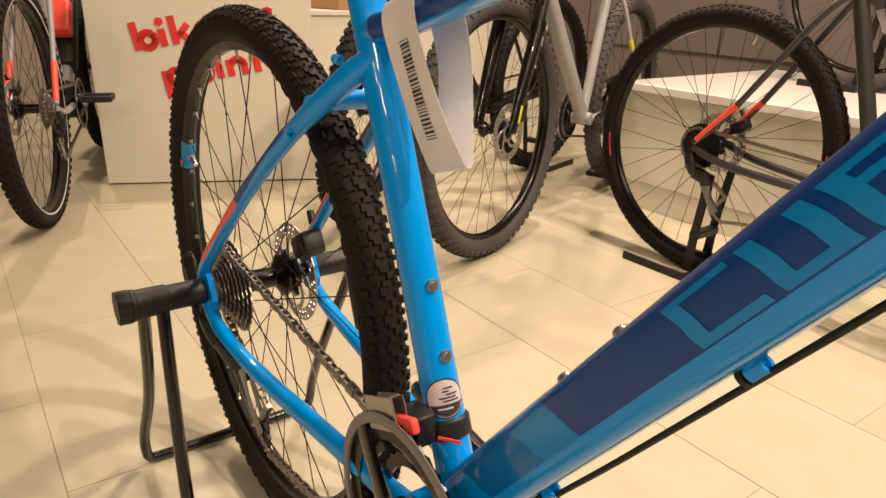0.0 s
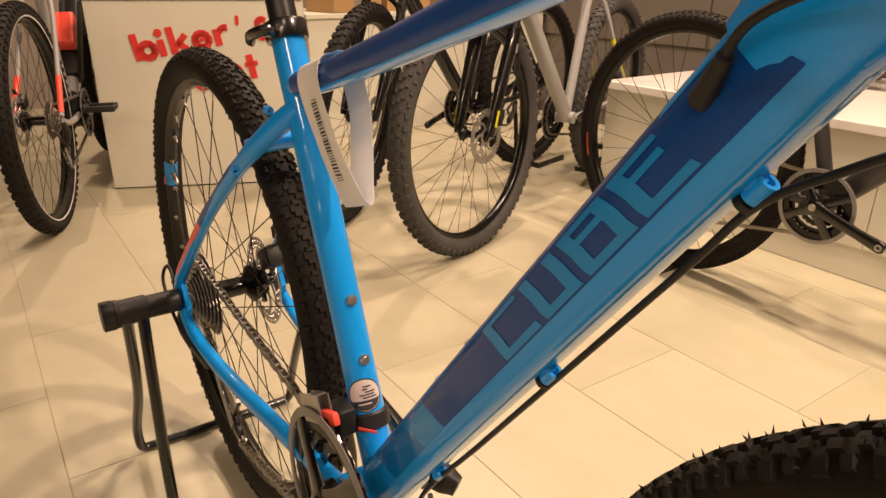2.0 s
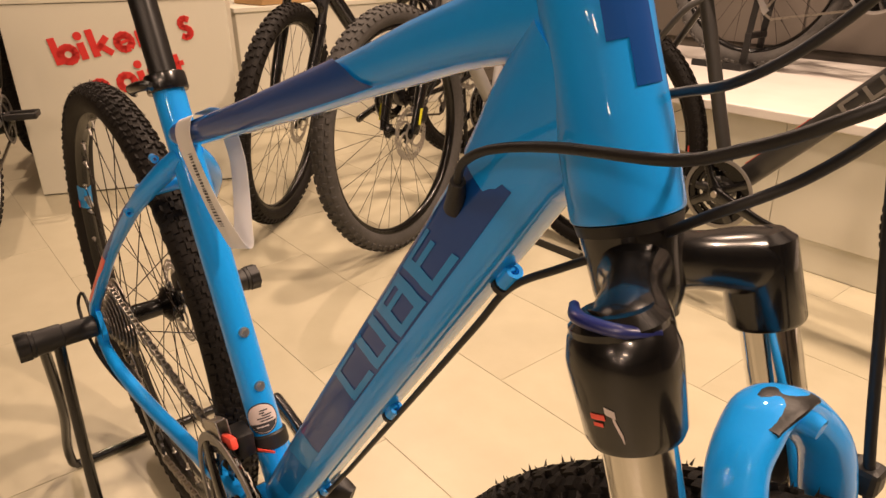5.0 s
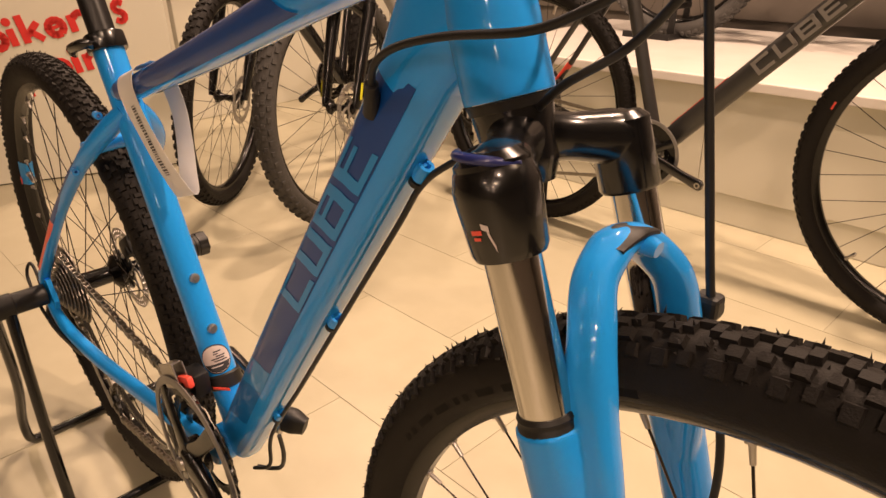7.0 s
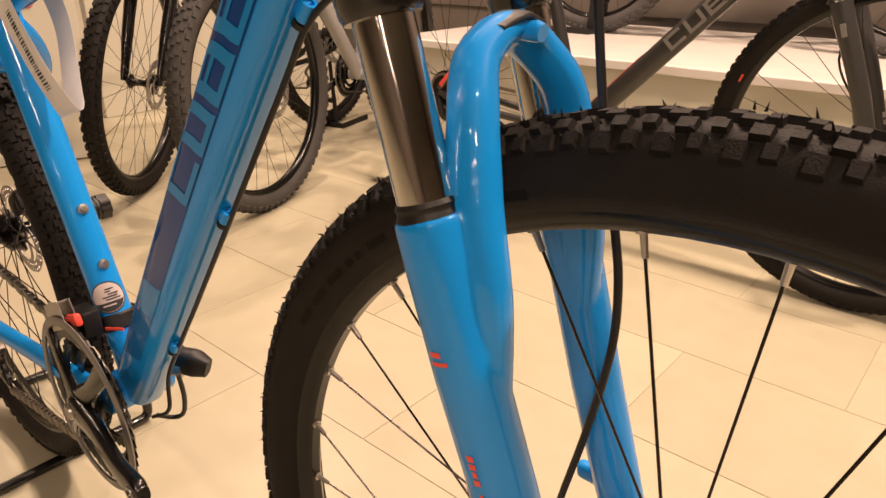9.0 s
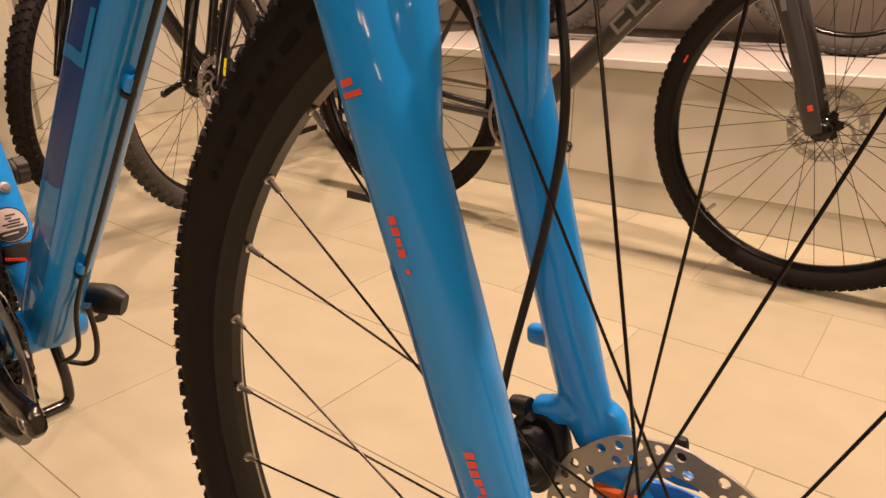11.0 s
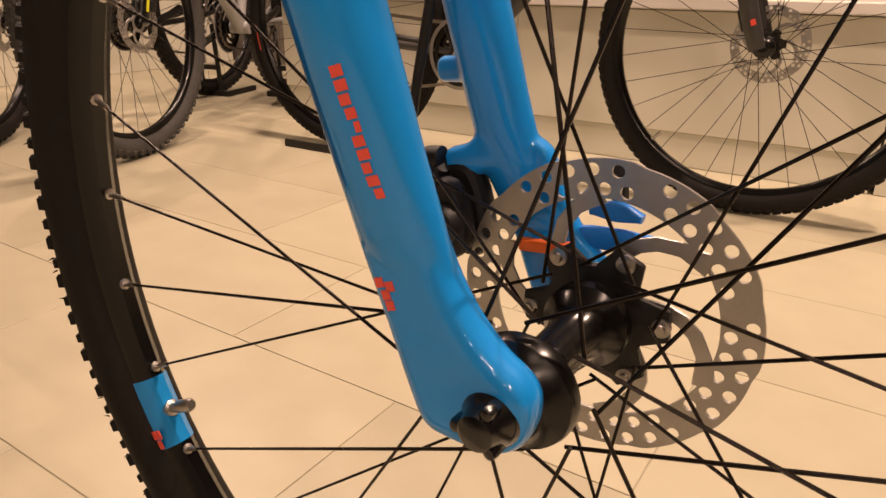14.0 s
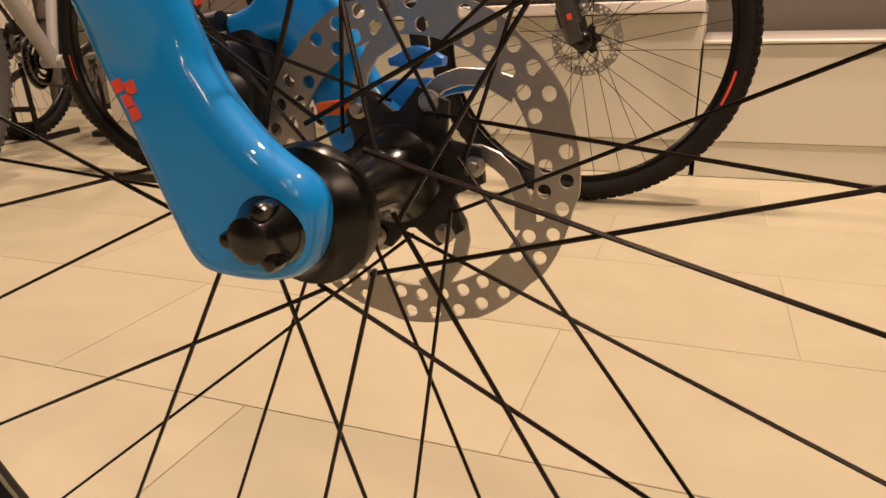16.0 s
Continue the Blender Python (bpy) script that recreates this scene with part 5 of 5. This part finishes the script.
    # blue plastic pad spacer with an orange clip behind the rotor
    g = Geo().sweep([(1.080, 0.066, 0.379), (1.092, 0.066, 0.382), (1.106, 0.066, 0.383), (1.120, 0.066, 0.385), (1.134, 0.066, 0.386)], [(0.003, 0.004), (0.003, 0.0055), (0.003, 0.0055), (0.003, 0.0030), (0.003, 0.0012)], 12, 3)
    g.sweep([(1.092, 0.066, 0.3950), (1.104, 0.066, 0.3965), (1.116, 0.066, 0.3950)], [(0.003, 0.0020), (0.003, 0.0050), (0.003, 0.0020)], 12, 3)
    sp = part("pad_spacer", g, SHIMBLUE, bike, "blue plastic brake pad spacer")
    part("orange_clip", Geo().box((0.026, 0.006, 0.006), at(1.076, 0.0535, 0.3775) @ turn_y(-6), 0.0015), ORANGE, sp, "orange plastic clip")
    part("disc_tab", Geo().box((0.008, 0.006, 0.022), at(1.103, 0.069, 0.408) @ turn_y(-8), 0.003), BLACKPLASTIC, bike)
    # axle end cap on the drive side and the lever nut
    g = Geo().lathe([(0, -0.016), (0.0045, -0.0158), (0.0066, -0.0145), (0.0080, -0.009), (0.0100, -0.0065), (0.0112, -0.004), (0.0112, 0.006), (0.0, 0.006)], 28, at(1.1065, -0.0465, 0.3560))
    for k in range(3):
        w = 2 * math.pi * k / 3 + 0.4
        g.box((0.0050, 0.009, 0.0065), at(1.1065 + 0.0075 * math.sin(w), -0.0560, 0.3560 + 0.0075 * math.cos(w)) @ turn_y(math.degrees(w)), 0.002)
    part("axle_nut", g, BLACKGLOSS, bike, "black quick-release end nut")
    return crown


build_blue_bike()
axle_stand(at(0.043, 0, 0))


def build_price_tag():
    """Looped paper price strip that hangs from the top tube."""
    along, down, base = Vector((0.953, 0, 0.303)), Vector((0.303, 0, -0.953)), Vector((0.425, 0, 0.732))
    # the loop across the tube: (sideways, down, wider or narrower)
    loop = [(0.0, -0.0150, 0), (-0.0150, -0.0120, 0), (-0.0205, 0.0), (-0.0200, 0.020), (-0.0165, 0.050), (-0.0110, 0.080), (-0.0020, 0.108), (0.0040, 0.121), (0.0085, 0.118), (0.0125, 0.102), (0.0200, 0.070),
            (0.0240, 0.040), (0.0225, 0.015), (0.0190, -0.004), (0.0120, -0.0135), (0.0, -0.0162)]

    def spot(k, across, lift=0.0):
        i = min(int(k), len(loop) - 2)
        u = k - i
        p = [Vector((0, q[0], 0)) + down * q[1] for q in (loop[max(i - 1, 0)], loop[i], loop[i + 1], loop[min(i + 2, len(loop) - 1)])]
        c = 0.5 * (2 * p[1] + (p[2] - p[0]) * u + (2 * p[0] - 5 * p[1] + 4 * p[2] - p[3]) * u * u + (3 * p[1] - p[0] - 3 * p[2] + p[3]) * u ** 3)
        skew = 0.0006 * math.sin(k * 1.7) + 0.0012 * math.sin(k * 0.8 + across * 90)
        return base + c + along * across + Vector((0, skew - lift, 0))

    n, m = (len(loop) - 1) * 5, 6
    wide = 0.0235
    v = [spot(i / 5, wide * (2 * j / m - 1), lift) for lift in (0.0, -0.0003) for i in range(n + 1) for j in range(m + 1)]
    half = (n + 1) * (m + 1)
    f = []
    for i in range(n):
        for j in range(m):
            o = i * (m + 1) + j
            f += [(o, o + 1, o + m + 2, o + m + 1), (half + o, half + o + m + 1, half + o + m + 2, half + o + 1)]
    for i in range(n):
        for j in (0, m):
            o = i * (m + 1) + j
            f.append((o, o + m + 1, half + o + m + 1, half + o))
    t = thing("price_tag", "long white paper price tag looped round the top tube", "price tag", at(0, 0, 0))
    strip = part("paper_strip", Geo().add(v, f), PAPER, t, angle=80)
    rng = random.Random(3)
    k = 3.05
    while k < 5.55:
        w = rng.choice((0.025, 0.04, 0.06))
        part("barcode_bar", Geo().add([spot(q, a, 0.0005) for q, a in ((k, -0.006), (k, 0.008), (k + w, 0.008), (k + w, -0.006))], [(0, 1, 2, 3)]), INK, strip, smooth=False)
        k += w + rng.choice((0.035, 0.05, 0.06))


build_price_tag()


# ---- the other display bikes ----
def build_bike(name_label, m, paint, fork_paint, accent, tyre="knob", half=0.028, R=0.366, wb=1.12, steer=0.0, marks="", strip=None, group="display bikes", tubes=1.0, turns=(0, 0), motor=False, crank_deg=110):
    bike = thing("bicycle", name_label, "bicycle", m, group=group)
    rh, fh, bb = (0, 0, R), (wb, 0, R), (0.440, 0, R - 0.055)
    hl = Vector((wb - 0.205, 0, 0.795))
    up = Vector((-0.34, 0, 0.94)).normalized()
    st0, st1 = Vector((bb[0], 0, bb[2])), Vector((0.285, 0, 0.83))
    part("seat_tube", Geo().sweep([st0, st1], 0.0172, 18, smooth=1), paint, bike)
    part("seat_post", Geo().sweep([st1 - (st1 - st0) * 0.05, st1 + (st1 - st0) * 0.30], 0.0140, 16, smooth=1), BLACKMETAL, bike)
    down = part("down_tube", Geo().sweep([Vector(bb), hl + up * 0.03], [(0.022 * tubes, 0.027 * tubes)] * 2, 20, 2.6, smooth=1), paint, bike)
    d = (hl + up * 0.03 - Vector(bb))
    if marks:
        dn = d.normalized()
        upn = Vector((-dn.z, 0, dn.x))
        ang = -math.degrees(math.atan2(dn.z, dn.x))
        for k in range(4):
            p = Vector(bb) + d * (0.50 + 0.082 * k) + Vector((0, -0.0225 * tubes, 0))
            mm = at(*p) @ turn_y(ang)
            g = Geo()
            g.box((0.009, 0.0012, 0.034), mm @ at(-0.020, 0, 0))
            g.box((0.038, 0.0012, 0.0075), mm @ at(0.003, 0, -0.0135))
            if k != 1:
                g.box((0.038, 0.0012, 0.0075), mm @ at(0.003, 0, 0.0135))
            if k in (1, 2):
                g.box((0.009, 0.0012, 0.030), mm @ at(0.019, 0, 0.001))
            if k > 1:
                g.box((0.032, 0.0012, 0.006), mm @ at(0.0, 0, 0.0))
            part("decal_shape", g, LIGHTGREY, down, "grey slanted decal shape", smooth=False)
        p = Vector(bb) + d * 0.24 + Vector((-dn.z, 0, dn.x)) * 0.0275 * tubes
        part("red_line", Geo().box((0.19, 0.014, 0.0016), at(*p) @ turn_y(ang)), RED, down, "thin red decal line", smooth=False)
    part("top_tube", Geo().sweep([st1 - (st1 - st0) * 0.10, hl + up * 0.10], [(0.016, 0.018), (0.018, 0.022)], 18, 2.4, smooth=1), paint, bike)
    part("head_tube", Geo().sweep([hl, hl + up * 0.13], [0.028, 0.025], 22, smooth=1), paint, bike)
    part("bottom_bracket", Geo().lathe([(0, -0.036), (0.022, -0.036), (0.022, 0.036), (0, 0.036)], 22, at(*bb)), paint, bike)
    if motor:
        g = Geo().sweep([(0.40, 0, bb[2] + 0.05), (0.45, 0, bb[2] + 0.01), (0.53, 0, bb[2] + 0.02)], [(0.045, 0.05), (0.058, 0.065), (0.05, 0.05)], 20, 2.8)
        part("motor", g, BLACKPLASTIC, bike, "black mid-drive motor housing")
        part("battery", Geo().box((0.36, 0.075, 0.085), at(0.66, 0, 0.56) @ turn_y(-50), 0.02), BLACKPLASTIC, bike, "black battery on the down tube")
        part("red_panel", Geo().box((0.14, 0.078, 0.06), at(0.58, 0, 0.60) @ turn_y(-50), 0.01), RED, bike, "red battery cover")
    for sg in (-1, 1):
        top = st1 - (st1 - st0) * 0.13
        g = Geo().sweep([top + Vector((0, sg * 0.012, 0)), top + Vector((-0.05, sg * 0.045, -0.05)), (0.08, sg * 0.062, R + 0.10), (0.0, sg * 0.070, R + 0.012)], [0.009, 0.0085, 0.0080, 0.0085], 14)
        stay = part("seat_stay", g, paint, bike)
        if accent:
            a0, a1 = Vector((0.10, sg * 0.0603, R + 0.127)), Vector((0.008, sg * 0.0695, R + 0.022))
            if accent is YELLOW:
                a0, a1 = Vector((0.165, sg * 0.055, R + 0.215)), Vector((0.03, sg * 0.067, R + 0.048))
            g = Geo().sweep([a0, a1], 0.0093, 14, smooth=1, cap=False)
            part("accent_band", g, accent, stay, "bright decal band")
        part("chain_stay", Geo().sweep([(0.0, sg * 0.070, R), (0.10, sg * 0.066, R - 0.028), (0.28, sg * 0.05, R - 0.045), (bb[0], sg * 0.03, bb[2])], [0.009, 0.010, 0.011, 0.012], 14), paint, bike)
    # fork turned about the steering line
    pivot = hl
    st = Matrix.Translation(pivot) @ Matrix.Rotation(radians(steer), 4, up) @ Matrix.Translation(-pivot)
    dn = -up
    b0 = Vector((hl.x + 0.035, 0, hl.z + 0.002))
    g = Geo().sweep([hl - up * 0.002, hl - up * 0.03], 0.026, 20, smooth=1)
    for sg in (-1, 1):
        g.sweep([hl - up * 0.016, b0 + Vector((-0.010, sg * 0.045, 0.002)), b0 + Vector((0, sg * 0.064, -0.006)), b0 + Vector((0, sg * 0.064, 0)) + dn * 0.04], [(0.018, 0.02), (0.017, 0.018), 0.018, 0.018], 16, 2.3)
    part("fork_crown", g, BLACKGLOSS, bike, "black fork crown", st)
    for sg in (-1, 1):
        p = b0 + Vector((0, sg * 0.064, 0))
        part("stanchion", Geo().sweep([p + dn * 0.03, p + dn * 0.17], 0.0145, 18, smooth=1), CHROME if fork_paint is not BLACKGLOSS else BLACKMETAL, bike, "", st)
        q = p + dn * 0.14
        e = Vector((wb - 0.012, sg * 0.058, R + 0.008))
        leg = part("lower_leg", Geo().sweep([q, q + dn * 0.03, q.lerp(e, 0.5) + Vector((0.004, 0, 0)), e + dn * -0.03, e + dn * 0.012], [0.0205, 0.0205, 0.0185, (0.013, 0.018), (0.009, 0.016)], 18), fork_paint, bike, "", st)
        if accent:
            g = Geo().box((0.010, 0.002, 0.012 if paint is GREYPAINT else 0.05), at(*(e - dn * 0.045 + Vector((0.006, sg * 0.0165, 0)))) @ turn_y(-19), 0.0006)
            part("leg_mark", g, accent, leg, "bright decal on the leg", smooth=False)
        g = Geo().box((0.010, 0.002, 0.026), at(*(q + dn * 0.055 + Vector((0.0, sg * 0.0212, 0)))) @ turn_y(-19), 0.0006)
        part("leg_print", g, LIGHTGREY, leg, "pale printed bar", smooth=False)
    part("fork_arch", Geo().sweep([b0 + Vector((0.03, -0.062, -0.14)), b0 + Vector((0.045, -0.055, -0.07)), b0 + Vector((0.048, 0, -0.045)), b0 + Vector((0.045, 0.055, -0.07)), b0 + Vector((0.03, 0.062, -0.14))], [(0.010, 0.012)] * 5, 14, side=(1, 0, 0)), fork_paint, bike, "", st)
    caliper(bike, (wb - 0.055, 0.055, R + 0.05), True).matrix_basis = st
    part("brake_hose", Geo().sweep([(wb - 0.07, 0.06, R + 0.08), (wb - 0.13, 0.075, R + 0.17), (wb - 0.12, 0.08, R + 0.30), (wb - 0.17, 0.07, R + 0.42)], 0.0026, 8), BLACKPLASTIC, bike, "", st)
    fw = build_wheel(bike, "front_wheel", fh, R, half, tyre, True, turn=turns[0], strip=strip, rotor=0.080)
    fw.matrix_basis = st @ at(*fh) @ turn_y(turns[0])
    rw = build_wheel(bike, "rear_wheel", rh, R, half, tyre, False, turn=turns[1], strip=strip, rotor=0.080)
    cassette(rw, CASSETTE if motor else BLACKMETAL, 0.062, 9)
    rear_mech(bike, rh, BLACKPLASTIC, (0.085, 0, R - 0.165))
    caliper(bike, (0.055, 0.052, R + 0.055), False)
    build_crank(bike, bb, 0.088, crank_deg, BLACKGLOSS, pedal=motor)
    chain_loop(bike, rh, bb, 0.050, 0.072, (0.085, 0, R - 0.165), CASSETTE)
    return bike


def heading(x, y, deg, z=0.0):
    return pose(x, y, z, 0, 0, deg)


# dark grey bike along the platform
build_bike("dark grey trekking mountain bike with red accents", heading(-0.205, 1.375, 1.0), GREYPAINT, GREYPAINT, RED, "fine", 0.0245, 0.365, 1.155, marks="y", strip="red", turns=(-142, 10), crank_deg=105)
wheel_rest(-0.20, 1.375, 1.0)
# black bike
build_bike("black mountain bike with a black suspension fork", heading(-1.34, 1.815, -75), BLACKGLOSS, BLACKGLOSS, None, "knob", 0.0285, 0.368, 1.07, steer=27, turns=(20, 50))
wheel_rest(-1.34, 1.815, -75)
# grey bike with yellow accents
build_bike("grey mountain bike with yellow accents and a turned front wheel", heading(-1.03, 1.985, -68), SILVERPAINT, BLACKGLOSS, YELLOW, "grey", 0.030, 0.370, 1.12, steer=-3, turns=(200, 30))
wheel_rest(-1.03, 1.985, -68)
# electric bike by the counter
build_bike("silver electric bike with red accents beside the counter", heading(-1.55, -0.10, 161), SILVERPAINT, SILVERPAINT, RED, "knob", 0.027, 0.365, 1.15, strip="reflective", turns=(0, 0), motor=True, crank_deg=285)
# bike on the platform
build_bike("grey mountain bike with red accents standing on the platform", heading(-0.28, 2.33, -4, 0.45), GREYPAINT, GREYPAINT, RED, "grey", 0.030, 0.368, 1.13, turns=(0, 0))
wheel_rest(-0.28, 2.33, -4, 0.45)


# ---- floor tiles ----
def build_tiles():
    lx, ly, gap = 0.60, 0.31, 0.0016
    shared = {}

    def tile_mesh(x0, x1):
        key = round(x1 - x0, 3)
        if key not in shared:
            w, h, t, b = key - gap, ly - gap, 0.0014, 0.0005
            v = [(-w / 2, -h / 2, -t), (w / 2, -h / 2, -t), (w / 2, h / 2, -t), (-w / 2, h / 2, -t), (-w / 2, -h / 2, -b), (w / 2, -h / 2, -b), (w / 2, h / 2, -b), (-w / 2, h / 2, -b),
                 (-w / 2 + b, -h / 2 + b, 0), (w / 2 - b, -h / 2 + b, 0), (w / 2 - b, h / 2 - b, 0), (-w / 2 + b, h / 2 - b, 0)]
            f = [(8, 9, 10, 11)] + [(i, (i + 1) % 4, 4 + (i + 1) % 4, 4 + i) for i in range(4)] + [(4 + i, 4 + (i + 1) % 4, 8 + (i + 1) % 4, 8 + i) for i in range(4)]
            shared[key] = Geo().add(v, f).mesh("tile", TILE, smooth=False)
        return shared[key]

    rest = Geo()
    for r in range(-28, 9):
        y = -0.265 + r * ly
        shift = 0.156 if r % 2 else -0.144
        for c in range(-8, 16):
            x = shift + c * lx
            cx, cy = x + lx / 2, y + ly / 2
            if not (-4.0 < cx < 8.9 and -9.0 < cy < 2.8):
                continue
            if -2.9 < cx < 2.6 and -1.3 < cy < 2.5:
                part("tile", tile_mesh(x, x + lx), None, FLOOR, "", at(cx, cy, 0))
            else:
                rest.box((lx - gap, ly - gap, 0.0014), at(cx, cy, -0.0007))
    far = part("far_tiles", rest, TILE, FLOOR, "", smooth=False)
    tagged(far, kind="stuff")


build_tiles()
